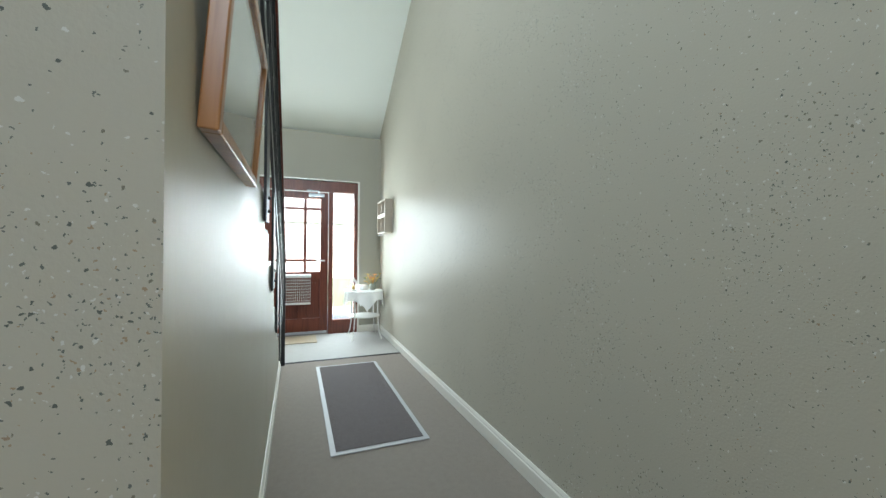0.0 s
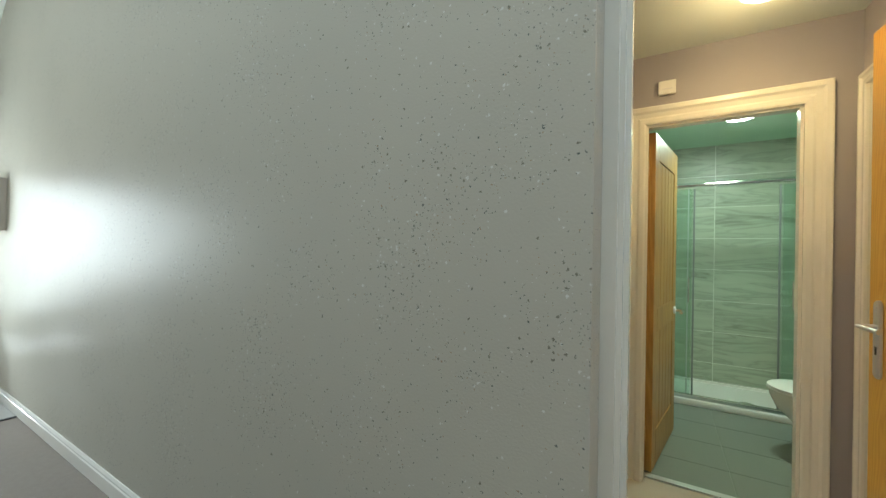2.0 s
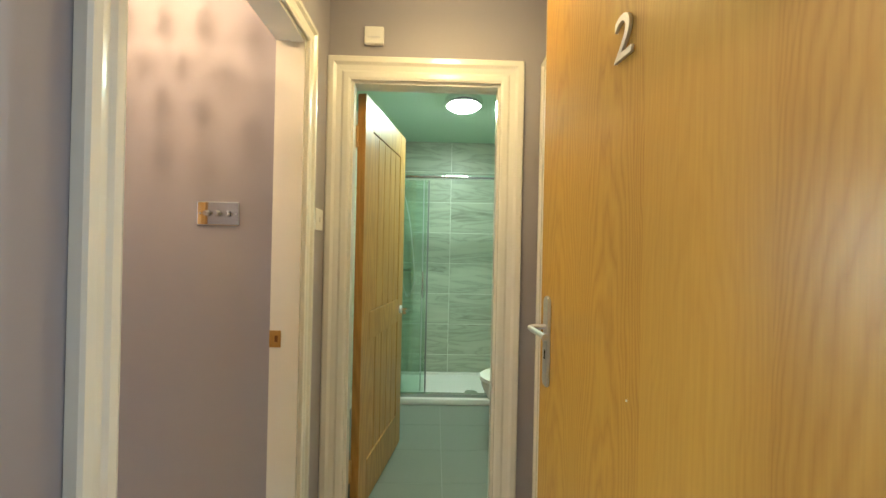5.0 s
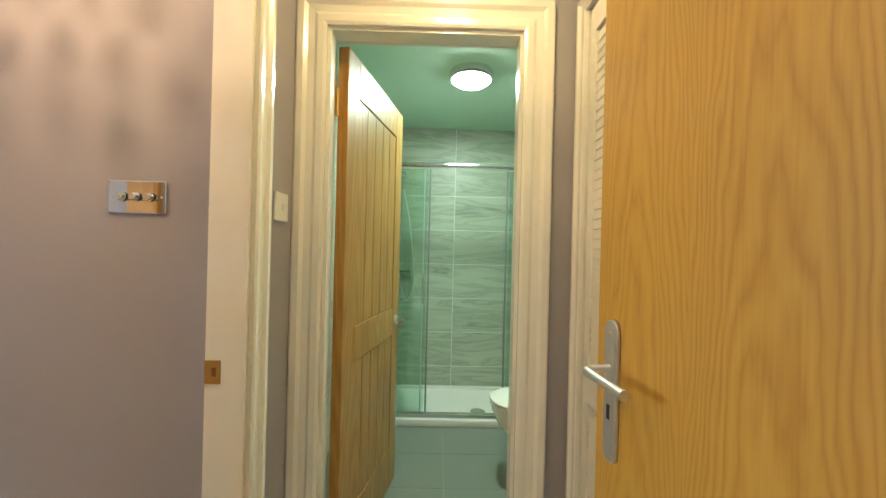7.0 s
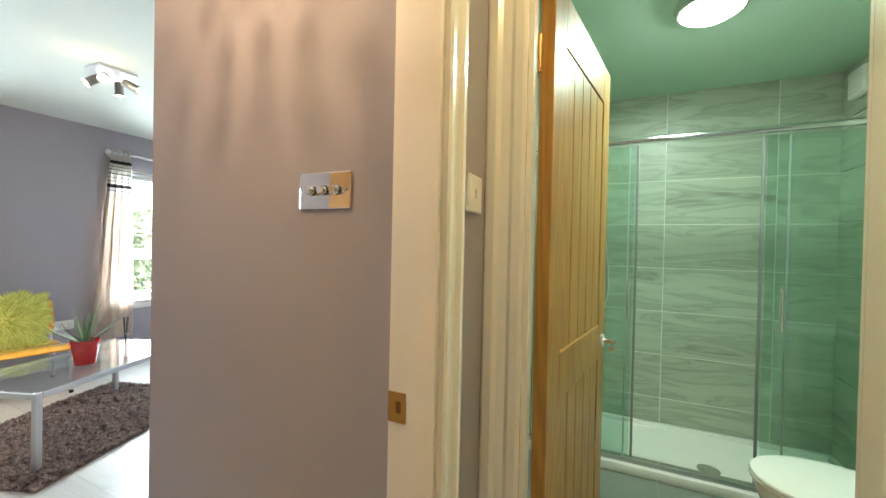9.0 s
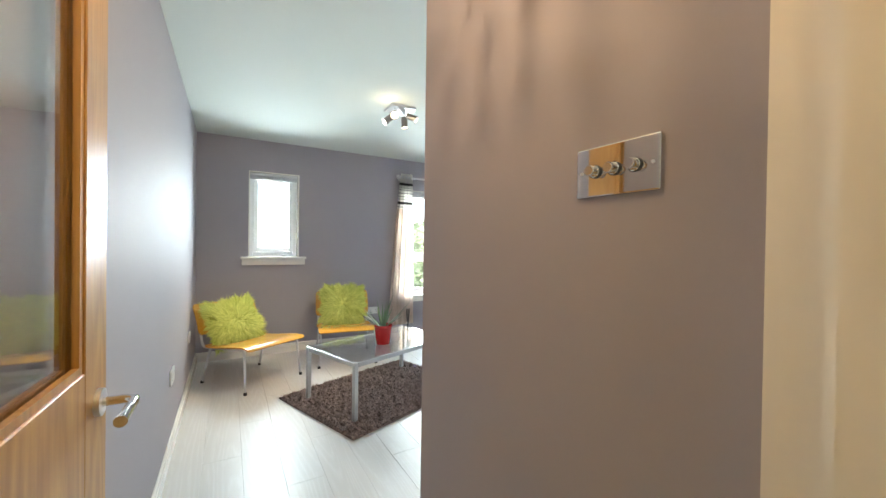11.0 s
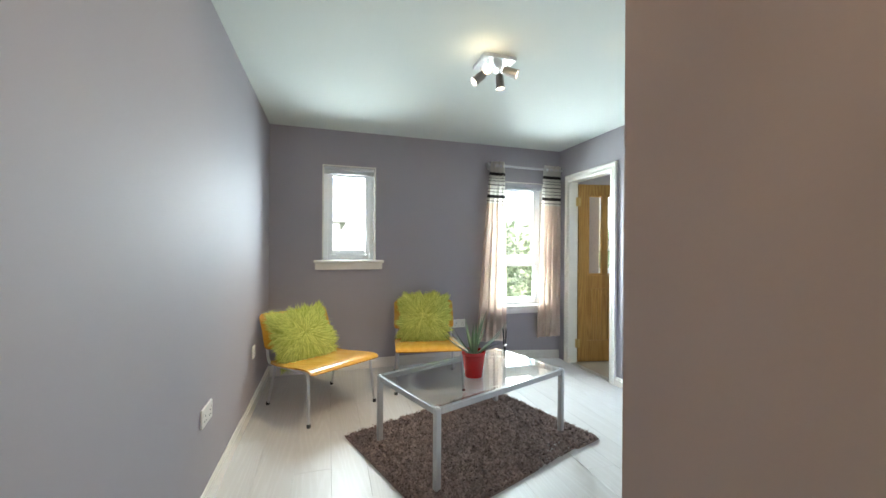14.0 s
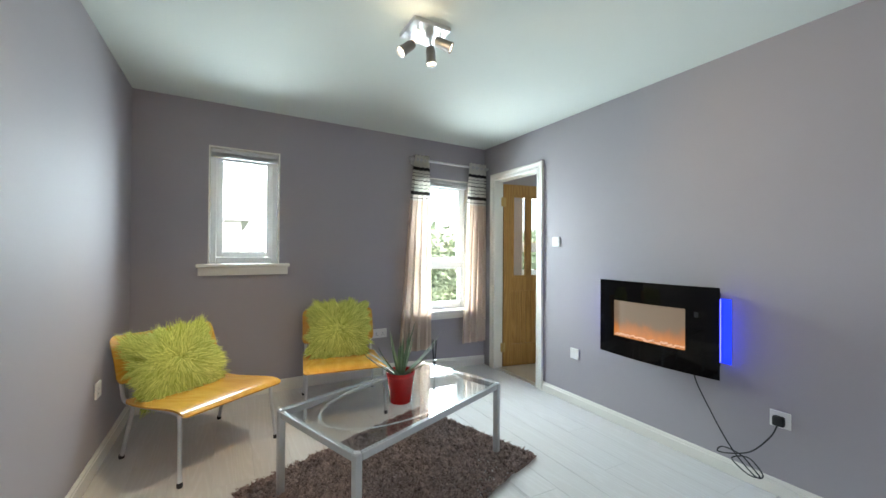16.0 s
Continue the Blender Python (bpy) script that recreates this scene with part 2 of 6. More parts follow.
def veneer(name, dark, light, rough=0.42):
    """Leaves of crown-cut veneer side by side: nested arches, fine straight pores."""
    m, n, link, out = nodes(name)

    def calc(op, a, b=None, c=None):
        node = n.new("ShaderNodeMath")
        node.operation = op
        for i, v in enumerate((a, b, c)):
            if isinstance(v, (int, float)):
                node.inputs[i].default_value = v
            elif v is not None:
                link(v, node.inputs[i])
        return node.outputs[0]

    at, sep = n.new("ShaderNodeTexCoord"), n.new("ShaderNodeSeparateXYZ")
    link(at.outputs["Object"], sep.inputs[0])
    mp, pores = n.new("ShaderNodeMapping"), n.new("ShaderNodeMapping")
    mp.inputs["Scale"].default_value, pores.inputs["Scale"].default_value = (9, 9, 1.6), (260, 260, 7)
    link(at.outputs["Object"], mp.inputs[0]), link(at.outputs["Object"], pores.inputs[0])
    sway, fibre, broad, wild = [n.new("ShaderNodeTexNoise") for _ in range(4)]
    for node, s, d, src in ((sway, 1.0, 3, mp), (fibre, 1.0, 3, pores), (broad, 0.35, 2, mp), (wild, 2.4, 3, mp)):
        node.inputs["Scale"].default_value, node.inputs["Detail"].default_value = s, d
        link(src.outputs[0], node.inputs[0])
    leaf = calc("DIVIDE", calc("ADD", sep.outputs[0], 0.045), 0.235)
    number = calc("FLOOR", leaf)
    rand = n.new("ShaderNodeTexWhiteNoise")
    rand.noise_dimensions = "1D"
    link(number, rand.inputs["W"])
    u = calc("MULTIPLY", calc("SUBTRACT", calc("FRACT", leaf), 0.5), 0.235)
    u = calc("MULTIPLY_ADD", calc("SUBTRACT", sway.outputs[0], 0.5), 0.075, u)
    rise = calc("MULTIPLY_ADD", rand.outputs["Value"], 3.7, calc("MULTIPLY", sep.outputs[2], 0.24))
    arch = calc("MULTIPLY", calc("MULTIPLY_ADD", calc("MULTIPLY", u, u), 26.0, calc("MULTIPLY_ADD", wild.outputs[0], 0.14, rise)), 22.0)
    line = calc("POWER", calc("PINGPONG", arch, 0.5), 1.5)
    line = calc("MULTIPLY", line, 2.8)
    strength = calc("MULTIPLY_ADD", rand.outputs["Value"], 0.40, 0.08)
    tone = calc("SUBTRACT", 0.74, calc("MULTIPLY", line, strength))
    tone = calc("MULTIPLY_ADD", calc("SUBTRACT", fibre.outputs[0], 0.5), 0.55, tone)
    tone = calc("MULTIPLY_ADD", calc("SUBTRACT", broad.outputs[0], 0.5), 0.45, tone)
    tone = calc("MULTIPLY_ADD", calc("SUBTRACT", rand.outputs["Value"], 0.5), -0.15, tone)
    ramp = n.new("ShaderNodeValToRGB")
    ramp.color_ramp.elements[0].color, ramp.color_ramp.elements[1].color = (*dark, 1), (*light, 1)
    link(tone, ramp.inputs[0]), link(ramp.outputs[0], out.inputs["Base Color"])
    out.inputs["Roughness"].default_value, out.inputs["Coat Weight"].default_value, out.inputs["Coat Roughness"].default_value = rough, 0.15, 0.25
    bump = n.new("ShaderNodeBump")
    bump.inputs["Strength"].default_value, bump.inputs["Distance"].default_value = 0.1, 0.001
    link(fibre.outputs[0], bump.inputs["Height"]), link(bump.outputs[0], out.inputs["Normal"])
    return m


OAK_FACE = veneer("crown-cut oak veneer", (0.33, 0.142, 0.015), (0.535, 0.305, 0.050))
OAK_DARK = timber("oak edge", (0.13, 0.055, 0.018), (0.27, 0.13, 0.04), 0.4)
MAHOGANY = timber("red hardwood", (0.11, 0.022, 0.011), (0.19, 0.046, 0.023), 0.35, contrast=0.6, coat=0.2)
PINE = timber("pine picture frame", (0.25, 0.095, 0.026), (0.38, 0.16, 0.05), 0.3)
CHROME = material("polished chrome", (0.78, 0.78, 0.78), 0.12, 1.0, var=0.02)
MIRROR_CHROME = material("mirror chrome", (0.80, 0.79, 0.77), 0.035, 1.0, var=0.02)
STEEL = material("satin steel", (0.70, 0.70, 0.71), 0.40, 1.0, var=0.05, fine=300)
NICKEL = material("satin nickel", (0.36, 0.33, 0.30), 0.34, 1.0, var=0.05, fine=300)
SILVER = material("silver powder coat", (0.52, 0.54, 0.56), 0.38, 0.35, var=0.04)
BRASS = material("worn brass", (0.55, 0.38, 0.16), 0.35, 1.0, var=0.12, scale=40)
BLACK = material("black paint", (0.012, 0.013, 0.015), 0.5, var=0.2, scale=12)
BLACK_GLASS = material("black glass", (0.006, 0.006, 0.007), 0.03, var=0.1)
GLASS, SHOWER_GLASS = glass("window glass"), glass("shower glass", (0.90, 0.97, 0.935))
DROP_GLASS = glass("cut glass drop", (0.68, 0.66, 0.62))
TABLE_GLASS = glass("clear table glass", (0.93, 0.95, 0.95))
CARPET = material("grey brown carpet", (0.255, 0.215, 0.185), 0.95, var=0.16, scale=30, bump=0.6, fine=420)
MAT_PILE = material("entrance mat ribs", (0.165, 0.142, 0.14), 0.95, var=0.25, scale=60, bump=0.7, fine=400)
MAT_EDGE = material("mat rubber edge", (0.46, 0.46, 0.47), 0.6, var=0.08)
COIR = material("pale porch mat", (0.40, 0.39, 0.37), 0.9, var=0.10, scale=14, bump=0.5, fine=300)
LAMINATE = timber("pale grey laminate", (0.60, 0.59, 0.575), (0.76, 0.765, 0.765), 0.42, along="x", scale=1.2, contrast=0.38, coat=0.1)
LAMINATE_GAP = material("laminate joint", (0.16, 0.15, 0.14), 0.8)
BEIGE_FLOOR = material("beige vinyl", (0.44, 0.38, 0.31), 0.5, var=0.08)
TILE = veined("stone print tile", (0.43, 0.49, 0.39), (0.25, 0.28, 0.215))
EDGE_GREY = material("grey edge strip", (0.20, 0.21, 0.21), 0.4, var=0.05)
GROUT = material("grout", (0.72, 0.77, 0.70), 0.8)
FLOOR_TILE = material("grey floor tile", (0.19, 0.215, 0.19), 0.35, var=0.07, scale=6, rough_var=0.08)
CERAMIC = material("white ceramic", (0.82, 0.82, 0.80), 0.08, var=0.01)
YELLOW = timber("honey lacquered ply", (0.70, 0.35, 0.045), (0.84, 0.47, 0.095), 0.25, along="x", scale=0.7, contrast=0.5, coat=0.5)
FUR, fn, flink, fout = nodes("lime faux fur")
isle, fmix = fn.new("ShaderNodeNewGeometry"), fn.new("ShaderNodeMix")
fmix.data_type = "RGBA"
fmix.inputs[6].default_value, fmix.inputs[7].default_value = (0.38, 0.46, 0.03, 1), (0.92, 0.96, 0.30, 1)
flink(isle.outputs["Random Per Island"], fmix.inputs[0]), flink(fmix.outputs[2], fout.inputs["Base Color"])
fout.inputs["Roughness"].default_value = 0.6
RUG, fn, flink, fout = nodes("brown shag pile")
isle, fmix = fn.new("ShaderNodeNewGeometry"), fn.new("ShaderNodeMix")
fmix.data_type = "RGBA"
fmix.inputs[6].default_value, fmix.inputs[7].default_value = (0.085, 0.052, 0.044, 1), (0.34, 0.245, 0.215, 1)
flink(isle.outputs["Random Per Island"], fmix.inputs[0]), flink(fmix.outputs[2], fout.inputs["Base Color"])
fout.inputs["Roughness"].default_value = 0.85
RED = material("red glazed pot", (0.46, 0.010, 0.012), 0.15, var=0.06, coat=0.4)
SOIL = material("potting soil", (0.03, 0.02, 0.014), 0.95, var=0.3, bump=0.8)
ALOE = material("aloe leaf", (0.15, 0.23, 0.13), 0.45, var=0.25, scale=18)
CURTAIN = material("cream curtain", (0.78, 0.66, 0.57), 0.85, var=0.05, scale=10, bump=0.2, fine=500)
STRIPE_DARK = material("curtain dark stripe", (0.035, 0.032, 0.032), 0.85, var=0.1)
STRIPE_PALE = material("curtain pale stripe", (0.78, 0.75, 0.70), 0.85, var=0.06)
PLASTIC = material("white plastic", (0.78, 0.77, 0.74), 0.3, var=0.02)
LAMP_SHADE = glow("lit opal shade", (1.0, 0.86, 0.62), 1.3)
LAMP_COOL = glow("lit opal diffuser", (0.90, 1.0, 0.93), 8.0)
LAMP_HOT = glow("lit spot lens", (1.0, 0.88, 0.65), 1.5)
CLOTH = material("white cotton cloth", (0.80, 0.80, 0.79), 0.85, var=0.04, bump=0.2)
for cloth_ in (CURTAIN, STRIPE_PALE, STRIPE_DARK, CLOTH):
    cn, cl = cloth_.node_tree.nodes, cloth_.node_tree.links.new
    through_, blend = cn.new("ShaderNodeBsdfTranslucent"), cn.new("ShaderNodeMixShader")
    blend.inputs[0].default_value = 0.27
    cl(cn["Principled BSDF"].inputs["Base Color"].links[0].from_socket, through_.inputs[0])
    cl(cn["Principled BSDF"].outputs[0], blend.inputs[1]), cl(through_.outputs[0], blend.inputs[2]), cl(blend.outputs[0], cn["Material Output"].inputs[0])


un, ul = UPVC.node_tree.nodes, UPVC.node_tree.links.new
through_, blend = un.new("ShaderNodeBsdfTranslucent"), un.new("ShaderNodeMixShader")
through_.inputs[0].default_value, blend.inputs[0].default_value = (0.9, 0.91, 0.91, 1), 0.06
ul(un["Principled BSDF"].outputs[0], blend.inputs[1]), ul(through_.outputs[0], blend.inputs[2]), ul(blend.outputs[0], un["Material Output"].inputs[0])


# ---- building helpers ----
def block(bm, x0, x1, y0, y1, z0, z1, turn=None):
    x0, x1, y0, y1, z0, z1 = min(x0, x1), max(x0, x1), min(y0, y1), max(y0, y1), min(z0, z1), max(z0, z1)
    m = Matrix.Translation(((x0 + x1) / 2, (y0 + y1) / 2, (z0 + z1) / 2)) @ Matrix.Diagonal((x1 - x0, y1 - y0, z1 - z0, 1))
    return bmesh.ops.create_cube(bm, size=1, matrix=(turn or Matrix()) @ m)["verts"]


def soft_block(x0, x1, y0, y1, z0, z1, r=0.004, segments=2):
    bm = bmesh.new()
    block(bm, x0, x1, y0, y1, z0, z1)
    bmesh.ops.bevel(bm, geom=bm.edges[:], offset=r, segments=segments, profile=0.5, affect="EDGES")
    return bm


def rod(bm, a, b, r, r2=None, n=12):
    a, b = Vector(a), Vector(b)
    d = b - a
    m = Matrix.Translation((a + b) / 2) @ d.to_track_quat("Z", "Y").to_matrix().to_4x4()
    return bmesh.ops.create_cone(bm, cap_ends=True, segments=n, radius1=r, radius2=r if r2 is None else r2, depth=d.length, matrix=m)["verts"]


def lathe(profile, n=32, bm=None, m=None):
    """A turned shape from (radius, height) pairs round the z axis."""
    bm = bm or bmesh.new()
    m = m or Matrix()
    rings = []
    for r, z in profile:
        rings.append([bm.verts.new(m @ Vector((max(r, 1e-4) * math.cos(math.tau * k / n), max(r, 1e-4) * math.sin(math.tau * k / n), z))) for k in range(n)])
    for a, b in zip(rings, rings[1:]):
        for k in range(n):
            bm.faces.new((a[k], a[(k + 1) % n], b[(k + 1) % n], b[k]))
    bm.faces.new(rings[0][::-1]), bm.faces.new(rings[-1])
    return bm


def tube(bm, points, r, n=10):
    """A bent round bar through the points."""
    pts = [Vector(p) for p in points]
    rings, up = [], Vector((0, 0, 1))
    for i, p in enumerate(pts):
        d = (pts[min(i + 1, len(pts) - 1)] - pts[max(i - 1, 0)]).normalized()
        side = d.cross(up)
        if side.length < 0.2:
            side = d.cross(Vector((0, 1, 0)))
        side.normalize()
        top = side.cross(d)
        rings.append([bm.verts.new(p + r * (math.cos(math.tau * k / n) * side + math.sin(math.tau * k / n) * top)) for k in range(n)])
    for a, b in zip(rings, rings[1:]):
        for k in range(n):
            bm.faces.new((a[k], a[(k + 1) % n], b[(k + 1) % n], b[k]))
    bm.faces.new(rings[0][::-1]), bm.faces.new(rings[-1])


def smooth_path(points, steps=8):
    pts = [Vector(p) for p in points]
    pts = [pts[0]] + pts + [pts[-1]]
    out = []
    for i in range(1, len(pts) - 2):
        p0, p1, p2, p3 = pts[i - 1:i + 3]
        for s in range(steps):
            t = s / steps
            out.append(0.5 * ((2 * p1) + (p2 - p0) * t + (2 * p0 - 5 * p1 + 4 * p2 - p3) * t * t + (3 * p1 - p0 - 3 * p2 + p3) * t ** 3))
    return out + [pts[-2]]


def mesh_of(name, bm, mat, round_=False):
    me = bpy.data.meshes.new(name)
    bmesh.ops.recalc_face_normals(bm, faces=bm.faces[:])
    bm.to_mesh(me)
    bm.free()
    me.materials.append(mat)
    if round_:
        for p in me.polygons:
            p.use_smooth = True
        me.set_sharp_from_angle(angle=radians(40))
    return me


def part(name, bm, mat, parent=None, label="", round_=False):
    ob = new(name, mesh_of(name, bm, mat, round_))
    ob.parent = parent
    if label:
        ob["label"] = label
    return ob


def thing(name, place, label, category, group="", kind=""):
    ob = new(name)
    ob.empty_display_size = 0.1
    ob.matrix_basis = place if isinstance(place, Matrix) else pose(*place)
    return tagged(ob, label, category, group, kind)


def structure(name, boxes, mat, label, category="wall"):
    bm = bmesh.new()
    for b in boxes:
        block(bm, *b)
    return tagged(part(name, bm, mat), label, category, kind="structure")


# ---- large structure ----
CEIL = 2.365          # flat ceilings
WIN_X = -4.56         # window wall, inner face
FIRE_Y = 3.637        # fireplace wall
LIV_Y = 0.495         # long living room wall
DIP_Y, DIP = 2.395, 0.06    # beyond this line the boards fall gently towards the fireplace wall
DIM_END = 1.329       # the same wall at its free end
DIM_Y = 1.353         # short wall with the dimmer
FRONT_X = -5.15       # wall with the front door
STAIR_Y = -1.25       # wall under the stairs

def level(y):
    """Height of the living room floor."""
    return -max(0.0, y - DIP_Y) * DIP


structure("floor_hall", [(FRONT_X - 0.3, 2.4, -3.2, 0.125, -0.2, 0)], CARPET, "grey-brown carpet floor of the entrance hall", "floor")
structure("floor_subfloor", [(-4.9, -1.0, 0.125, DIP_Y, -0.2, -0.012), (-1.0, 1.8, 0.125, 6.6, -0.2, -0.012), (-4.9, -1.0, DIP_Y, 6.6, -0.2, -0.095)], LAMINATE_GAP, "dark subfloor under the flat's boards", "floor")
structure("wall_hall", [(FRONT_X - 0.3, -0.02, 0, 0.17, 0, 5.2), (0.905, 2.4, 0, 0.17, 0, 5.2), (-0.02, 0.905, 0, 0.17, 2.09, 5.2)], HALL,
          "beige-grey hall wall with dark and white flecks")
structure("wall_front", [(FRONT_X - 0.3, FRONT_X, -0.30, 0, 0, 2.73), (FRONT_X - 0.3, FRONT_X, -3.2, -0.30, 2.085, 2.73), (FRONT_X - 0.3, FRONT_X, -3.2, -1.56, 0, 2.085)],
          HALL_PLAIN, "plain beige hall wall round the front door")
# Never in view; the high opening is added for the hall fill.
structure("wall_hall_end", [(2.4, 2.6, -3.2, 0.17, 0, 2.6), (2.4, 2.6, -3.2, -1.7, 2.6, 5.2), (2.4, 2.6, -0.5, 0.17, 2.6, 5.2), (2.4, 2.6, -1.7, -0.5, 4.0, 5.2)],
          HALL_PLAIN, "unseen plain beige wall closing the hall, with an added opening")
structure("wall_stairwell", [(FRONT_X - 0.3, 2.4, -3.4, -3.2, 0, 5.2)], HALL_PLAIN, "plain beige outer wall of the stairwell")
bm = bmesh.new()
prof = [(FRONT_X - 0.32, 2.61), (-2.2, 4.79), (-2.0, 4.79), (-2.0, 5.0), (-2.3, 5.0), (FRONT_X - 0.32, 2.85)]
lo = [bm.verts.new((x, -3.4, z)) for x, z in prof]
hi = [bm.verts.new((x, 0.0, z)) for x, z in prof]
bm.faces.new(lo), bm.faces.new(hi[::-1])
for k in range(len(prof)):
    bm.faces.new((lo[k], hi[k], hi[(k + 1) % 6], lo[(k + 1) % 6]))
# Level part above the view, with an added gap for the overhead fill.
for b in ((-2.0, -1.9, -3.4, 0.0), (-0.3, 2.6, -3.4, 0.0), (-1.9, -0.3, -3.4, -2.3), (-1.9, -0.3, -0.7, 0.0)):
    block(bm, *b, 4.79, 5.0)
tagged(part("ceiling_hall", bm, HALL_CEIL), "white sloping ceiling over the hall stairs", "ceiling", kind="structure")

# flat
structure("wall_living_long", [(WIN_X - 0.25, -0.085, 0.30, LIV_Y, -0.02, CEIL + 0.05)], MAUVE, "mauve-grey painted living room wall")
SW_Y0, SW_Y1, SW_Z0, SW_Z1 = 0.966, 1.485, 1.085, 2.025
BW_Y0, BW_Y1, BW_Z0, BW_Z1 = 2.74, 3.44, 0.57, 1.975
KW_Y0, KW_Y1, KW_Z0, KW_Z1 = 4.2, 5.3, 0.9, 1.975
structure("wall_windows", [(WIN_X - 0.25, WIN_X, LIV_Y, SW_Y0, -0.02, CEIL + 0.05), (WIN_X - 0.25, WIN_X, SW_Y0, SW_Y1, -0.02, SW_Z0), (WIN_X - 0.25, WIN_X, SW_Y0, SW_Y1, SW_Z1, CEIL + 0.05),
                           (WIN_X - 0.25, WIN_X, SW_Y1, BW_Y0, -0.02, CEIL + 0.05), (WIN_X - 0.25, WIN_X, BW_Y0, BW_Y1, -0.02, BW_Z0), (WIN_X - 0.25, WIN_X, BW_Y0, BW_Y1, BW_Z1, CEIL + 0.05),
                           (WIN_X - 0.25, WIN_X, BW_Y1, KW_Y0, -0.02, CEIL + 0.05), (WIN_X - 0.25, WIN_X, KW_Y0, KW_Y1, -0.02, KW_Z0), (WIN_X - 0.25, WIN_X, KW_Y0, KW_Y1, KW_Z1, CEIL + 0.05),
                           (WIN_X - 0.25, WIN_X, KW_Y1, 6.4, -0.02, CEIL + 0.05)], MAUVE, "mauve-grey painted wall with the windows")
KD_X0, KD_X1, KD_Z = -4.35, -3.715, 1.97
structure("wall_fire", [(KD_X1 + 0.027, 1.7, FIRE_Y, FIRE_Y + 0.1, -0.10, CEIL + 0.05), (WIN_X, KD_X0 - 0.027, FIRE_Y, FIRE_Y + 0.1, -0.10, CEIL + 0.05), (KD_X0 - 0.027, KD_X1 + 0.027, FIRE_Y, FIRE_Y + 0.1, KD_Z + 0.027, CEIL + 0.05)],
          MAUVE, "mauve-grey painted wall behind the electric fire")
structure("wall_dimmer", [(-1.082, -0.1905, DIM_Y, DIM_Y + 0.1, -0.02, CEIL + 0.05), (-1.082, -0.985, DIM_Y + 0.1, FIRE_Y, -0.02, CEIL + 0.05)], MAUVE, "short mauve-grey wall carrying the dimmer switch")
for v in bpy.data.objects["wall_dimmer"].data.vertices:      # the wall runs slightly out of square
    if v.co.x < -1.0 and abs(v.co.y - DIM_Y) < 0.01:
        v.co.y = DIM_END
BATH_Y, LD_Y0, LD_Y1, LD_Z = 1.575, 0.52, 1.295, 1.99
structure("wall_vestibule_left", [(-0.1885, -0.085, 0.305, LD_Y0 - 0.03, -0.02, CEIL + 0.05), (-0.1885, -0.085, LD_Y1 + 0.03, BATH_Y, -0.02, CEIL + 0.05), (-0.1885, -0.085, LD_Y0 - 0.03, LD_Y1 + 0.03, LD_Z + 0.03, CEIL + 0.05)], MAUVE, "mauve-grey lobby wall round the living room doorway")
structure("wall_vestibule_nib", [(-0.16, 0.002, 0.172, 0.304, -0.02, CEIL + 0.05)], MAUVE, "mauve-grey wall nib beside the flat entrance")
BD_X0, BD_X1, BD_Z = 0.015, 0.665, 1.978
structure("wall_bathroom_front", [(-0.3, BD_X0 - 0.02, BATH_Y, BATH_Y + 0.09, -0.02, CEIL + 0.05), (BD_X1 + 0.02, 1.7, BATH_Y, BATH_Y + 0.09, -0.02, CEIL + 0.05), (BD_X0 - 0.02, BD_X1 + 0.02, BATH_Y, BATH_Y + 0.09, BD_Z + 0.02, CEIL + 0.05)],
          MAUVE, "mauve-grey lobby wall round the bathroom door")
RX = 0.86
structure("wall_vestibule_right", [(RX, RX + 0.1, 0.17, 0.725, -0.02, CEIL + 0.05), (RX, RX + 0.1, 0.725, 1.52, 2.03, CEIL + 0.05), (RX, RX + 0.1, 1.52, BATH_Y, -0.02, CEIL + 0.05), (RX + 0.1, RX + 0.14, 0.6, 1.57, -0.02, CEIL + 0.05)],
          MAUVE, "mauve-grey lobby wall round the louvred cupboard")
structure("wall_vestibule_front", [(0.002, 0.9, 0.171, 0.178, 2.06, CEIL + 0.05)], MAUVE, "mauve-grey lobby wall over the entrance door")
structure("wall_bathroom", [(-0.35, -0.25, BATH_Y + 0.09, FIRE_Y, -0.02, CEIL + 0.05), (1.433, 1.55, BATH_Y + 0.09, FIRE_Y, -0.02, CEIL + 0.05)], GROUT, "grouted bathroom side walls behind the tiles")
structure("wall_kitchen", [(WIN_X, -1.5, 6.3, 6.4, -0.02, CEIL + 0.05), (-1.6, -1.5, FIRE_Y + 0.1, 6.3, -0.02, CEIL + 0.05)], MAUVE, "plain mauve-grey kitchen walls")
bm = bmesh.new()      # one sheet with a raised bay over the bathroom
outline = [(WIN_X - 0.25, 0.178), (1.7, 0.178), (1.7, BATH_Y + 0.09), (-0.3, BATH_Y + 0.09), (-0.3, 6.4), (WIN_X - 0.25, 6.4)]
lo, hi = [[bm.verts.new((x, y, z)) for x, y in outline] for z in (CEIL, CEIL + 0.2)]
bm.faces.new(lo[::-1]), bm.faces.new(hi)
for k in range(6):
    bm.faces.new((lo[k], lo[(k + 1) % 6], hi[(k + 1) % 6], hi[k]))
tagged(part("ceiling_flat", bm, WHITE_CEIL), "smooth white painted ceiling of the flat", "ceiling", kind="structure")
structure("ceiling_bathroom_void", [(-0.299, 1.7, BATH_Y + 0.091, 6.4, CEIL + 0.05, CEIL + 0.2)], WHITE_CEIL, "plain slab over the bathroom ceiling", "ceiling")
structure("ceiling_bathroom", [(-0.25, 1.52, BATH_Y + 0.09, FIRE_Y, 2.312, CEIL + 0.04)], GREEN_CEIL, "smooth pale green painted bathroom ceiling", "ceiling")
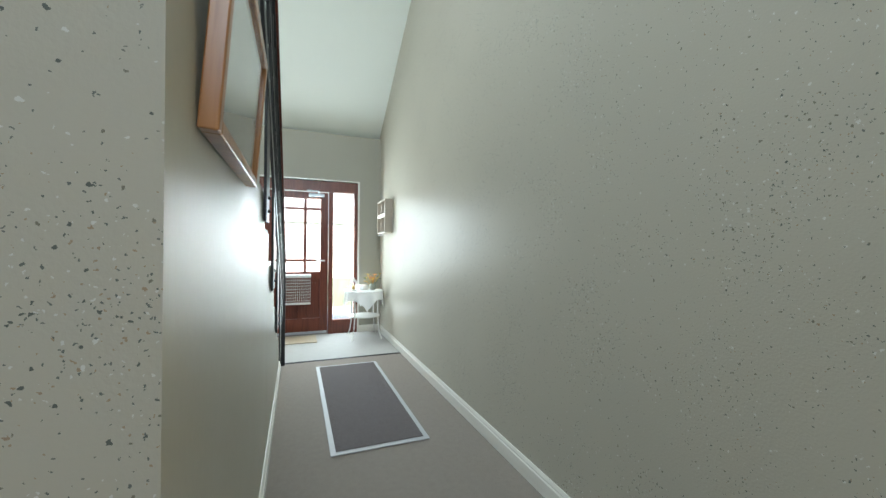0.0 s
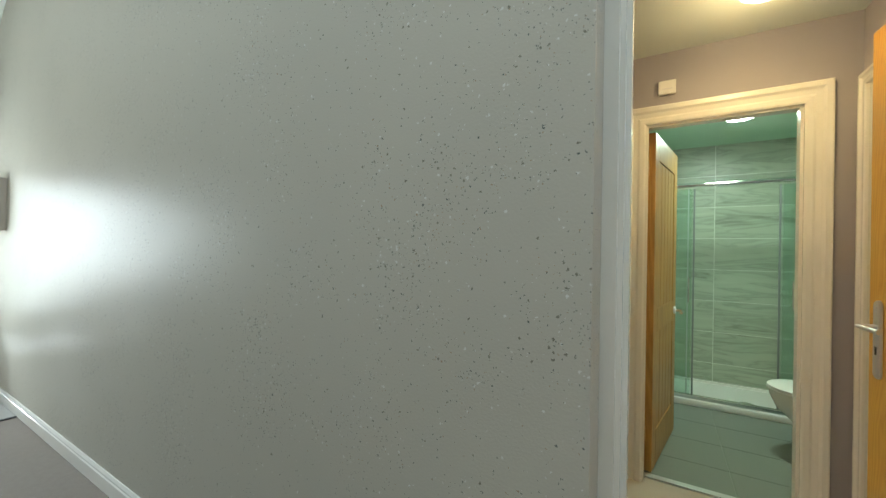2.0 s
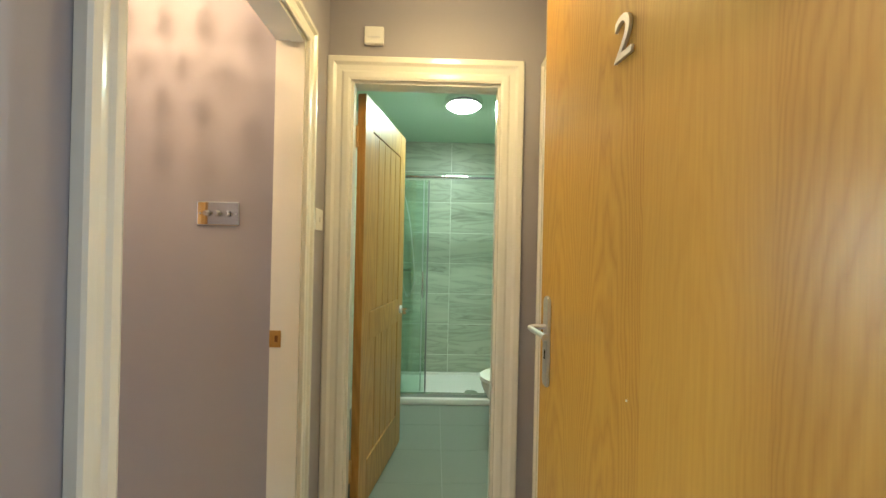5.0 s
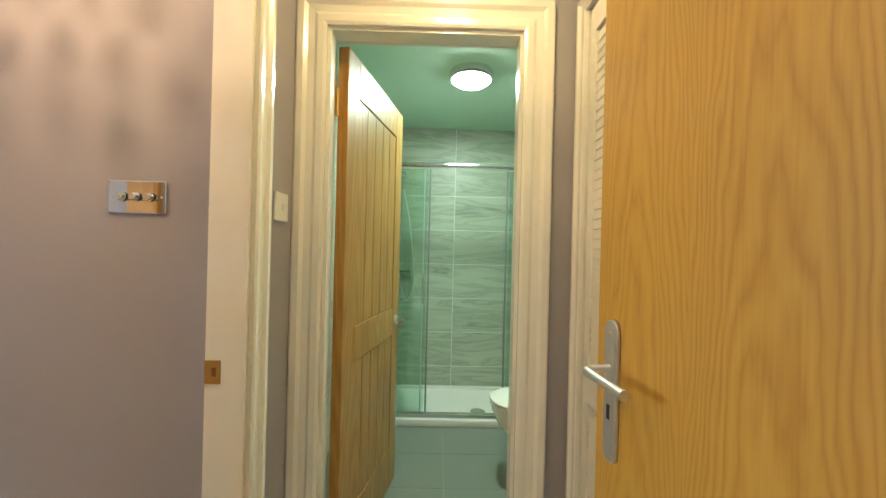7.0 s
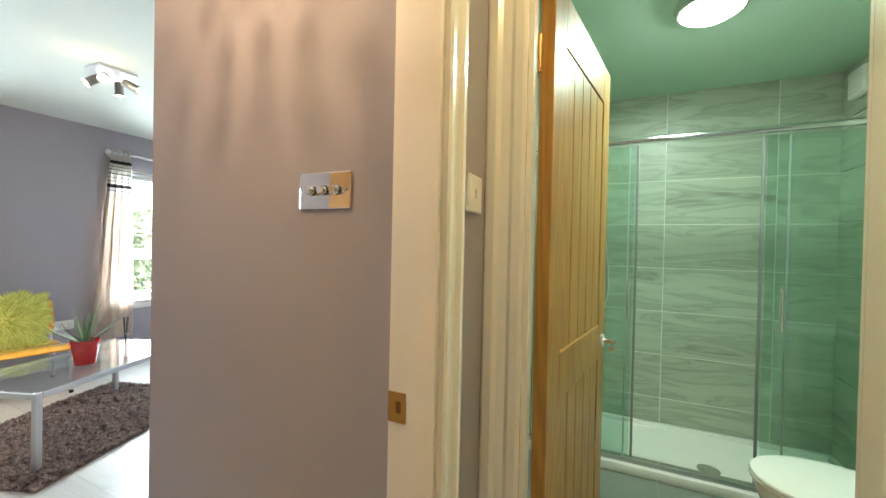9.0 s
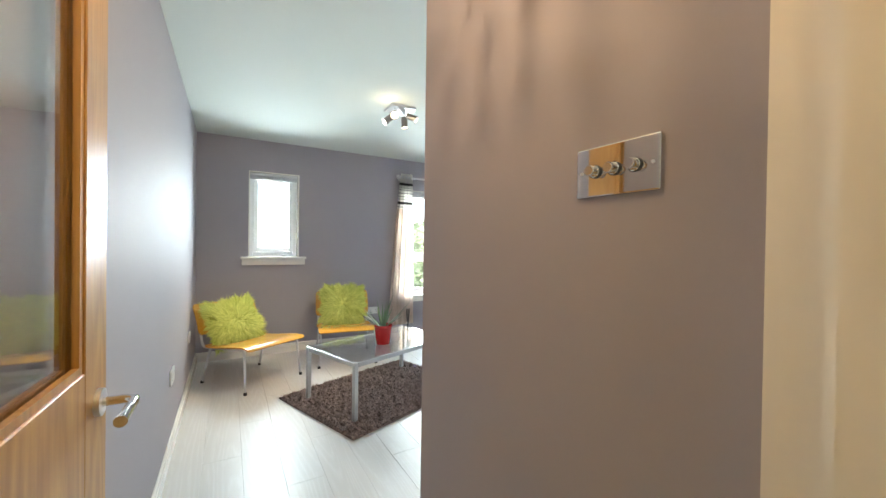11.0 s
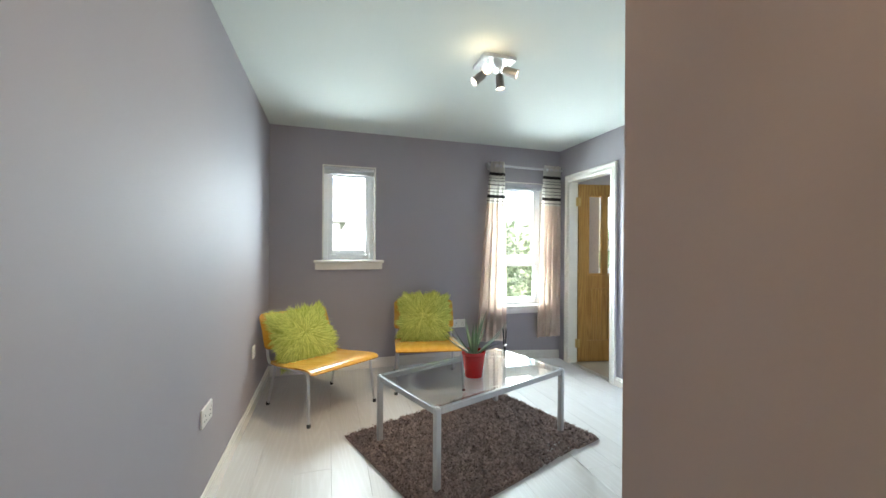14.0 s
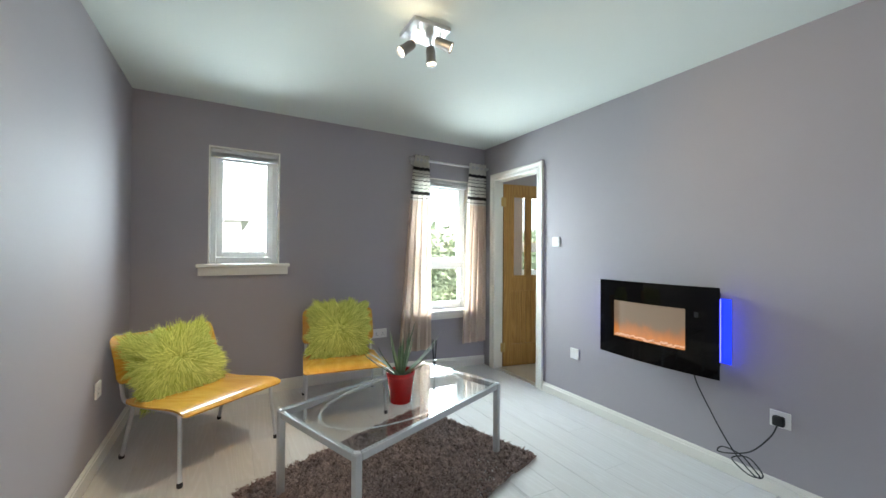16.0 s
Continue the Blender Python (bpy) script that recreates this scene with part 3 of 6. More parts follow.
structure("floor_vestibule", [(-0.09, RX, 0.125, BATH_Y + 0.05, -0.03, 0)], BEIGE_FLOOR, "beige vinyl floor of the lobby", "floor")
structure("floor_kitchen", [(WIN_X, -1.6, FIRE_Y + 0.05, 6.3, level(FIRE_Y) - 0.03, level(FIRE_Y))], BEIGE_FLOOR, "beige vinyl kitchen floor", "floor")


def skirting(name, a, b, normal, mat=GLOSS, h=0.10, d=0.016, za=0.0, zb=0.0):
    """Moulded skirting board from a to b on the floor, standing out along normal."""
    a, b, nrm = Vector((*a, za)), Vector((*b, zb)), Vector((*normal, 0))
    sec = [(0.001, 0.002), (d, 0.002), (d, h * 0.72), (d * 0.72, h * 0.78), (d * 0.72, h * 0.86), (d * 0.35, h), (0.001, h)]
    bm = bmesh.new()
    ends = [[bm.verts.new(p + nrm * u + Vector((0, 0, v))) for u, v in sec] for p in (a, b)]
    for k in range(len(sec)):
        bm.faces.new((ends[0][k], ends[1][k], ends[1][(k + 1) % len(sec)], ends[0][(k + 1) % len(sec)]))
    bm.faces.new(ends[0]), bm.faces.new(ends[1][::-1])
    return tagged(part(name, bm, mat), "white gloss moulded skirting board along the wall", "baseboard", kind="structure")


skirting("baseboard_hall_right", (FRONT_X, 0), (-0.02, 0), (0, -1))
skirting("baseboard_hall_left", (-3.7, STAIR_Y), (-0.40, STAIR_Y), (0, 1))
skirting("baseboard_front", (FRONT_X, -0.30), (FRONT_X, 0), (1, 0))
skirting("baseboard_living_long", (WIN_X, LIV_Y), (-0.19, LIV_Y), (0, 1))
skirting("baseboard_windows", (WIN_X, LIV_Y), (WIN_X, DIP_Y), (1, 0))
skirting("baseboard_windows_2", (WIN_X, DIP_Y), (WIN_X, FIRE_Y), (1, 0), zb=level(FIRE_Y))
skirting("baseboard_fire", (-3.635, FIRE_Y), (-1.082, FIRE_Y), (0, -1), h=0.085, za=level(FIRE_Y), zb=level(FIRE_Y))
skirting("baseboard_dimmer", (-1.082, DIM_END), (-0.195, DIM_Y), (0, -1))
skirting("baseboard_dimmer_end", (-1.082, DIM_END - 0.016), (-1.082, DIP_Y), (-1, 0))
skirting("baseboard_dimmer_end_2", (-1.082, DIP_Y), (-1.082, FIRE_Y), (-1, 0), zb=level(FIRE_Y))
skirting("baseboard_lobby_left", (-0.085, 1.37), (-0.085, BATH_Y), (1, 0))
skirting("baseboard_lobby_back", (0.775, BATH_Y), (RX, BATH_Y), (0, -1))


def casing(name, w, h, aw=0.085, ad=0.022):
    """Moulded architrave round an opening w wide and h high: local x across, y out of the wall, z up."""
    sec = [(0, 0.0), (0, ad * 0.55), (aw * 0.10, ad * 0.72), (aw * 0.30, ad * 0.72), (aw * 0.40, ad * 0.5), (aw * 0.62, ad * 0.62), (aw * 0.74, ad), (aw * 0.94, ad), (aw, ad * 0.8), (aw, 0.0)]
    bm = bmesh.new()
    rows = []
    for corner, (sx, sz) in (((0, 0.0), (-1, 0)), ((0, h), (-1, 1)), ((w, h), (1, 1)), ((w, 0.0), (1, 0))):
        rows.append([bm.verts.new((corner[0] + sx * u, v, corner[1] + sz * u)) for u, v in sec])
    for a, b in zip(rows, rows[1:]):
        for k in range(len(sec) - 1):
            bm.faces.new((a[k], a[k + 1], b[k + 1], b[k]))
    bm.faces.new(rows[0]), bm.faces.new(rows[-1][::-1])
    return bm


def lining(w, h, depth, t=0.03, stop=None):
    """Door lining: jambs and head, local y into the wall, with a stop bead."""
    bm = bmesh.new()
    block(bm, -t, 0, 0, depth, 0, h + t), block(bm, w, w + t, 0, depth, 0, h + t), block(bm, 0, w, 0, depth, h, h + t)
    if stop:
        a, b = stop
        block(bm, 0, 0.012, a, b, 0, h), block(bm, w - 0.012, w, a, b, 0, h), block(bm, 0.012, w - 0.012, a, b, h - 0.012, h)
    return bm


def doorway(name, place, w, h, depth, label, aw=0.085, back=True, stop=None, ad=0.022, front=True):
    frame_ = thing(name, place, label, "door frame", kind="structure")
    part("lining", lining(w, h, depth, 0.025, stop), GLOSS, frame_)
    if front:
        bm = casing("architrave", w, h, aw, ad)
        for v in bm.verts:
            v.co.y = -v.co.y - 0.001
        part("architrave", bm, GLOSS, frame_)
    if back:
        bm = casing("architrave", w, h, aw, ad)
        for v in bm.verts:
            v.co.y += depth + 0.001
        part("architrave", bm, GLOSS, frame_)
    return frame_


doorway("door_frame_bathroom", (BD_X0, BATH_Y, 0), BD_X1 - BD_X0, BD_Z, 0.092, "cream gloss moulded frame round the bathroom door", aw=0.0992, stop=(0.0, 0.05))
doorway("door_frame_living", (-0.084, LD_Y0, 0, 0, 0, 90), LD_Y1 - LD_Y0, LD_Z, 0.107, "cream gloss moulded frame round the living room doorway", aw=0.07, back=False, stop=(0.0, 0.048))
doorway("door_frame_kitchen", (KD_X0, FIRE_Y, level(FIRE_Y)), KD_X1 - KD_X0, KD_Z - level(FIRE_Y), 0.1, "white gloss frame round the kitchen doorway", aw=0.08, back=False)
doorway("door_frame_cupboard", (RX - 0.001, 1.51, 0, 0, 0, -90), 0.77, 2.015, 0.05, "cream gloss frame round the louvred cupboard door", aw=0.055, back=False)


# ---- doors of the flat ----
def lever(parent, at, out, along, mat=STEEL, length=0.12, r=0.0085):
    """Lever handle: a neck standing out of the leaf and a grip along it."""
    at, out, along = Vector(at), Vector(out), Vector(along)
    bm = bmesh.new()
    tube(bm, [at, at + out * 0.035, at + out * 0.05 + along * 0.012, at + out * 0.052 + along * 0.03, at + out * 0.052 + along * length], r, 12)
    rod(bm, at + out * 0.052 + along * length, at + out * 0.052 + along * (length + 0.008), r * 1.15, n=12)
    return part("handle", bm, mat, parent, "satin steel lever handle", True)


def hinge(parent, x, y, z, mat=STEEL):
    bm = bmesh.new()
    rod(bm, (x, y, z - 0.05), (x, y, z + 0.05), 0.007, n=10)
    for k in (-0.03, 0.0, 0.03):
        rod(bm, (x, y, z + k - 0.009), (x, y, z + k + 0.009), 0.0082, n=10)
    block(bm, x - 0.032, x, y - 0.0015, y + 0.0015, z - 0.05, z + 0.05), block(bm, x, x + 0.025, y - 0.0015, y + 0.0015, z - 0.05, z + 0.05)
    return part("hinge", bm, mat, parent, "steel butt hinge", True)


def plate_outline(w, h, t, n=10):
    """Back plate with round ends in the x-z plane, standing out along -y."""
    bm = bmesh.new()
    pts = [(w / 2 * math.cos(math.pi * k / n), h / 2 - w / 2 + w / 2 * math.sin(math.pi * k / n)) for k in range(n + 1)]
    pts += [(-x, -z) for x, z in pts]
    f = bm.faces.new([bm.verts.new((x, 0, z)) for x, z in pts])
    top = bmesh.ops.extrude_face_region(bm, geom=[f])["geom"]
    for v in top:
        if isinstance(v, bmesh.types.BMVert):
            v.co.y -= t
    return bm


def digit_two(h, t):
    """The figure 2 as a cut metal shape in the x-z plane."""
    curve = bpy.data.curves.new("digit", "FONT")
    curve.body, curve.size, curve.extrude, curve.align_x = "2", h, t / 2, "CENTER"
    curve.bevel_depth = 0.0006
    ob = new("digit", curve)
    me = bpy.data.meshes.new_from_object(ob.evaluated_get(bpy.context.evaluated_depsgraph_get()))
    bpy.data.objects.remove(ob)
    bm = bmesh.new()
    bm.from_mesh(me)
    bmesh.ops.rotate(bm, verts=bm.verts[:], cent=(0, 0, 0), matrix=Matrix.Rotation(radians(90), 3, "X"))
    return bm


# entrance door: local x runs from the hinges to the lock, its face with the number looks along -y
ED = thing("entrance_door", pose(0.806, 0.189, 0, 0, 0, 90 + 5.6), "open golden oak veneer entrance door with metal number two", "door", kind="")
EW, LOCK = 0.895, 0.060
part("leaf", soft_block(0.002, EW - 0.002, -0.043, -0.001, 0.012, 2.042, 0.002), OAK_FACE, ED)
part("hinge_edge", soft_block(0.0, 0.0018, -0.044, 0.0, 0.012, 2.042, 0.0004, 1), OAK_DARK, ED, "dark stained door edge")
bm = plate_outline(0.039, 0.262, 0.008)
bmesh.ops.bevel(bm, geom=[e for e in bm.edges if all(v.co.y < -0.004 for v in e.verts)], offset=0.003, segments=2, affect="EDGES")
for v in bm.verts:
    v.co.y = -v.co.y
    v.co += Vector((EW - LOCK, 0.0005, 0.994))
lp = part("lock_plate", bm, STEEL, ED, "satin steel lock plate", True)
part("keyhole", soft_block(EW - LOCK - 0.005, EW - LOCK + 0.005, 0.0088, 0.0096, 0.943, 0.970, 0.0003, 1), BLACK, lp, "dark keyhole")
for z in (1.100, 0.888):
    part("screw", lathe([(0.004, 0), (0.004, 0.001), (0.002, 0.0015)], 10, m=pose(EW - LOCK, 0.0085, z, -90, 0, 0)), STEEL, lp, round_=True)
lever(ED, (EW - LOCK, 0.008, 1.036), (0, 1, 0), (-1, 0, 0), r=0.0076)
bm = digit_two(0.125, 0.006)
for v in bm.verts:
    v.co = Vector((-v.co.x + EW - 0.41, 0.0045 - v.co.y * 1.0, v.co.z + 1.632))
part("number", bm, STEEL, ED, "satin metal figure two")
for z in (0.25, 1.04, 1.90):
    bm = bmesh.new()
    for k in (-0.04, -0.02, 0.0, 0.02, 0.04):
        rod(bm, (-0.006, -0.050, z + k - 0.0095), (-0.006, -0.050, z + k + 0.0095), 0.0075, n=12)
    block(bm, -0.0035, -0.0005, -0.048, -0.014, z - 0.05, z + 0.05)
    block(bm, -0.0075, -0.0045, -0.082, -0.052, z - 0.05, z + 0.05)
    part("hinge", bm, NICKEL, ED, "dull steel butt hinge", True)
bm = bmesh.new()
rod(bm, (0.46, 0.0, 0.975), (0.46, 0.0015, 0.975), 0.0025, n=8)
part("viewer", bm, STEEL, ED, "tiny peep spot")

# entrance frame, set back in the hall wall
EF = thing("door_frame_entrance", (0, 0, 0), "white gloss stepped frame of the flat entrance", "door frame", kind="structure")
bm = bmesh.new()
for a, b, c in ((-0.0195, 0.012, 0.112), (0.012, 0.024, 0.122), (0.024, 0.036, 0.137)):
    block(bm, a, b, c, 0.1705, 0, 2.045)
part("jamb", bm, GLOSS, EF)
bm = bmesh.new()
for a, b, c in ((0.882, 0.9045, 0.112), (0.870, 0.882, 0.122), (0.859, 0.870, 0.137)):
    block(bm, a, b, c, 0.1705, 0, 2.045)
part("jamb", bm, GLOSS, EF)
part("head", soft_block(-0.0195, 0.9045, 0.112, 0.1705, 2.045, 2.0895, 0.002), GLOSS, EF)
bm = bmesh.new()
block(bm, 0.0362, 0.0374, 0.158, 0.1695, 0.86, 1.06)
part("strike_plate", bm, STEEL, EF, "long steel strike plate")
structure("trim_entrance_threshold", [(0.036, 0.859, 0.112, 0.165, 0.0005, 0.012)], STEEL, "metal threshold strip at the flat entrance", "threshold")


def planked_door(name, place, w, h, label, panels, glazed=None, t=0.04, handle_z=0.95, side=1, group="", st=0.105, bead=0.022):
    """Oak framed door; panels: (z0, z1, boards) fields; local x from the hinges to the lock, both faces alike."""
    d = thing(name, place, label, "door", group)
    bm = bmesh.new()
    block(bm, 0, st, 0, t, 0.01, h), block(bm, w - st, w, 0, t, 0.01, h)
    zs = [0.01] + [v for p in panels for v in p[:2]] + ([glazed[0], glazed[1]] if glazed else []) + [h]
    for a, b in zip(zs[::2], zs[1::2]):
        block(bm, st, w - st, 0, t, a, b)
    bmesh.ops.bevel(bm, geom=bm.edges[:], offset=0.002, segments=1, affect="EDGES")
    part("frame", bm, OAK, d)
    for z0, z1, n in panels:
        bw = (w - 2 * st) / n
        for k in range(n):
            part("board", soft_block(st + k * bw + 0.0012, st + (k + 1) * bw - 0.0012, 0.004, t - 0.004, z0 + 0.001, z1 - 0.001, 0.0035, 1), OAK, d)
    if glazed:
        z0, z1 = glazed[:2]
        mid = glazed[2] if len(glazed) > 2 else None
        bm = bmesh.new()
        for y0, y1 in ((0.004, 0.014), (t - 0.014, t - 0.004)):
            block(bm, st, st + bead, y0, y1, z0, z1), block(bm, w - st - bead, w - st, y0, y1, z0, z1)
            block(bm, st + bead, w - st - bead, y0, y1, z0, z0 + bead), block(bm, st + bead, w - st - bead, y0, y1, z1 - bead, z1)
            if mid:
                block(bm, w / 2 - mid / 2, w / 2 + mid / 2, y0 - 0.003, y1 + 0.003, z0 + 0.022, z1 - 0.022)
        part("glazing_bead", bm, OAK, d, "slim oak glazing bead")
        part("pane", soft_block(st + 0.002, w - st - 0.002, t / 2 - 0.003, t / 2 + 0.003, z0 + 0.002, z1 - 0.002, 0.0005, 1), GLASS, d, "clear glass pane")
    for y, s in ((0, -1), (t, 1)):
        bm = bmesh.new()
        rod(bm, (w - 0.055, y, handle_z), (w - 0.055, y + s * 0.009, handle_z), 0.026, n=20)
        part("rose", bm, STEEL, d, "round steel rose", True)
        lever(d, (w - 0.055, y + s * 0.008, handle_z), (0, s, 0), (-1, 0, 0), CHROME, 0.11, 0.009)
    for z in (0.22, h - 0.2):
        hinge(d, -0.002, side * 0.0 + (t if side > 0 else 0), z, BRASS)
    return d


# bathroom door, swung into the bathroom; living room door folded back on the long wall; kitchen door ajar beyond
planked_door("bathroom_door", pose(0.062, 1.672, 0, 0, 0, 90 - 10.3), 0.70, 1.965, "open oak door with vertical boards, brushed lever", [(0.22, 0.80, 5), (0.94, 1.82, 5)], handle_z=0.87, side=1)
planked_door("living_room_door", pose(-0.182, 0.553, 0, 0, 0, 180 - 1.2), 0.831, 1.975, "half-glazed oak door folded open against the wall", [(0.22, 0.70, 5)], glazed=(1.0, 1.86), handle_z=0.925, side=-1, st=0.118, bead=0.014)
planked_door("kitchen_door", pose(KD_X0 + 0.012, FIRE_Y + 0.105, level(FIRE_Y), 0, 0, 90 - 11), 0.63, 2.025, "half-glazed oak kitchen door standing open", [(0.25, 0.84, 7)], glazed=(0.99, 1.91, 0.07), handle_z=1.07, side=-1)

# louvred cupboard door
LV = thing("louvre_door", (RX - 0.001, 1.51, 0, 0, 0, -90), "cream painted louvred cupboard door, closed", "cupboard door")
bm = bmesh.new()
for b in ((0.004, 0.04, 0.004, 0.036, 0.01, 2.01), (0.73, 0.766, 0.004, 0.036, 0.01, 2.01), (0.04, 0.73, 0.004, 0.036, 0.01, 0.16), (0.04, 0.73, 0.004, 0.036, 0.79, 0.87), (0.04, 0.73, 0.004, 0.036, 1.93, 2.01)):
    block(bm, *b)
part("frame", bm, GLOSS, LV)
bm = bmesh.new()
block(bm, 0.041, 0.729, -0.0185, 0.0185, -0.003, 0.003, pose(0, 0.014, 0, 79, 0, 0))
slat = part("slat", bm, GLOSS, LV)
slat.location.z = 0.178
for z in [0.178 + 0.030 * k for k in range(1, 20)] + [0.887 + 0.030 * k for k in range(35)]:
    more = slat.copy()
    scene.collection.objects.link(more)
    more.location.z = z
# Board added behind the slats so the gaps don't fall into deep shade.
part("backing", soft_block(0.041, 0.729, 0.0225, 0.0275, 0.161, 1.929, 0.001, 1), GLOSS, LV, "added cream board that keeps the slat gaps pale")

# switches and small fittings of the lobby
DM = thing("dimmer_switch", pose(-0.410, DIM_Y - 0.0063, 1.367, 0, 0, 1.54), "polished chrome dimmer plate with three knobs", "light switch")
part("plate", soft_block(-0.076, 0.076, -0.006, 0, -0.044, 0.044, 0.003), MIRROR_CHROME, DM)
for x in (-0.036, 0.0, 0.036):
    kn = part("knob", lathe([(0.0105, 0), (0.0105, 0.004), (0.0092, 0.005), (0.0092, 0.018), (0.008, 0.0195)], 20, m=pose(x, -0.006, 0, 90, 0, 0)), CHROME, DM, "chrome rotary knob", True)
    part("collar", lathe([(0.0115, 0), (0.0115, 0.003)], 20, m=pose(x, -0.006, 0, 90, 0, 0)), BLACK, kn, "dark collar ring")
for x in (-0.064, 0.064):
    part("screw", lathe([(0.003, 0), (0.003, 0.001)], 10, m=pose(x, -0.006, 0, 90, 0, 0)), STEEL, DM)


def wall_plate(name, place, w, h, label, category, rockers=1, group=""):
    p = thing(name, place, label, category, group)
    part("plate", soft_block(-w / 2, w / 2, -0.010, 0, -h / 2, h / 2, 0.004), PLASTIC, p)
    for k in range(rockers):
        c = (k - (rockers - 1) / 2) * 0.022
        bm = soft_block(c - 0.006, c + 0.006, -0.014, -0.009, -0.011, 0.011, 0.0015)
        part("rocker", bm, PLASTIC, p)
    return p


def socket(name, place, w, label, plugs=2, group="power sockets"):
    p = thing(name, place, label, "power socket", group)
    part("plate", soft_block(-w / 2, w / 2, -0.010, 0, -0.043, 0.043, 0.004), PLASTIC, p)
    for k in range(plugs):
        c = (k - (plugs - 1) / 2) * 0.068
        bm = bmesh.new()
        block(bm, c - 0.003, c + 0.003, -0.0105, -0.0098, 0.0, 0.009), block(bm, c - 0.014, c - 0.006, -0.0105, -0.0098, -0.020, -0.016), block(bm, c + 0.006, c + 0.014, -0.0105, -0.0098, -0.020, -0.016)
        part("holes", bm, BLACK, p, "dark pin holes")
        part("rocker", soft_block(c + (0.020 if k else -0.030), c + (0.030 if k else -0.020), -0.013, -0.009, 0.008, 0.026, 0.0012), PLASTIC, p)
    return p


wall_plate("light_switch", (-0.084, 1.462, 1.362, 0, 0, 90), 0.086, 0.086, "white plastic single light switch by the bathroom", "light switch")
wall_plate("light_switch", (-3.477, FIRE_Y - 0.0005, 1.292), 0.086, 0.086, "white plastic light switch beside the kitchen doorway", "light switch")
CH = thing("door_chime", (0.111, BATH_Y - 0.0005, 2.168), "white square door chime box over the bathroom door", "door chime")
part("box", soft_block(-0.041, 0.041, -0.022, 0, -0.037, 0.037, 0.004), PLASTIC, CH)
bm = bmesh.new()
block(bm, -0.026, 0.026, -0.0235, -0.022, -0.012, -0.007)
part("slot", bm, STEEL, CH, "dark sounder slot")
KP = thing("latch_keep", (-0.167, LD_Y1 - 0.0005, 0.92), "worn brass latch keep let into the door jamb", "latch keep")
bm = bmesh.new()
for b in ((-0.014, 0.016, -0.002, 0, -0.03, -0.012), (-0.014, 0.016, -0.002, 0, 0.012, 0.03), (-0.014, -0.006, -0.002, 0, -0.012, 0.012), (0.006, 0.016, -0.002, 0, -0.012, 0.012)):
    block(bm, *b)
block(bm, -0.024, -0.014, -0.002, 0.006, -0.03, 0.03)
part("plate", bm, BRASS, KP)
part("recess", soft_block(-0.006, 0.006, -0.0006, 0.0, -0.012, 0.012, 0.0002, 1), OAK_DARK, KP, "dark latch hole")
structure("trim_bathroom_threshold", [(BD_X0, BD_X1, 1.62, 1.66, -0.005, 0.009)], STEEL, "metal threshold strip at the bathroom door", "threshold")

CL = thing("ceiling_light", (0.437, 1.10, CEIL), "lit round opal glass lobby ceiling light", "ceiling light")
part("base", lathe([(0.088, 0.0), (0.090, -0.012), (0.086, -0.018)], 36), STEEL, CL, round_=True)
dome = part("shade", lathe([(0.090, -0.016), (0.093, -0.03), (0.086, -0.055), (0.06, -0.074), (0.02, -0.082), (0.0, -0.083)], 36), LAMP_SHADE, CL, "glowing opal glass dome", True)
dome.visible_shadow = False

# pendant of the corridor, cut-glass drops round a small bulb
PD = thing("ceiling_light", (-0.62, 0.90, CEIL), "small pendant ceiling light with glass drops", "ceiling light")
part("rose", lathe([(0.05, 0.0), (0.05, -0.02), (0.012, -0.03)], 24), CHROME, PD, round_=True)
bm = bmesh.new()
rod(bm, (0, 0, -0.03), (0, 0, -0.16), 0.004, n=8)
part("stem", bm, CHROME, PD)
for r, z, n in ((0.105, -0.205, 20), (0.105, -0.243, 20), (0.105, -0.278, 20), (0.095, -0.308, 18)):
    for k in range(n):
        a = math.tau * (k + (0.5 if z in (-0.243, -0.308) else 0.0)) / n
        bm = bmesh.new()
        bmesh.ops.create_icosphere(bm, subdivisions=2, radius=0.0088, matrix=pose(r * math.cos(a), r * math.sin(a), z) @ Matrix.Diagonal((1, 1, 1.45, 1)))
        rod(bm, (r * math.cos(a), r * math.sin(a), z + 0.012), (r * math.cos(a), r * math.sin(a), -0.112), 0.0012, n=5)
        part("drop", bm, DROP_GLASS, PD, "faceted drop on a wire")
bm = bmesh.new()
for k in range(28):
    a, b = math.tau * k / 28, math.tau * (k + 1) / 28
    rod(bm, (0.105 * math.cos(a), 0.105 * math.sin(a), -0.112), (0.105 * math.cos(b), 0.105 * math.sin(b), -0.112), 0.004, n=6)
for k in range(4):
    a = math.tau * k / 4
    rod(bm, (0, 0, -0.112), (0.105 * math.cos(a), 0.105 * math.sin(a), -0.112), 0.003, n=6)
part("ring", bm, CHROME, PD)

# ---- hall ----
RISE, GOING, X_STEP = 0.18, 0.28, -3.80
bm = bmesh.new()
outline = [(X_STEP, 0)]
for k in range(12):
    outline += [(X_STEP + GOING * k, RISE * (k + 1) - 0.02), (X_STEP + GOING * (k + 1), RISE * (k + 1) - 0.02)]
outline = [(x, z) for x, z in outline if x <= -0.40] + [(-0.40, 2.30), (-0.40, 0)]
lo = [bm.verts.new((x, STAIR_Y - 0.12, z)) for x, z in outline]
hi = [bm.verts.new((x, STAIR_Y, z)) for x, z in outline]
bm.faces.new(lo), bm.faces.new(hi[::-1])
for k in range(len(outline)):
    bm.faces.new((lo[k], hi[k], hi[(k + 1) % len(outline)], lo[(k + 1) % len(outline)]))
under = part("wall_under_stairs", bm, HALL_SATIN)
under.data.materials.append(HALL)
for p in under.data.polygons:
    if abs(p.normal.x) > 0.9:
        p.material_index = 1
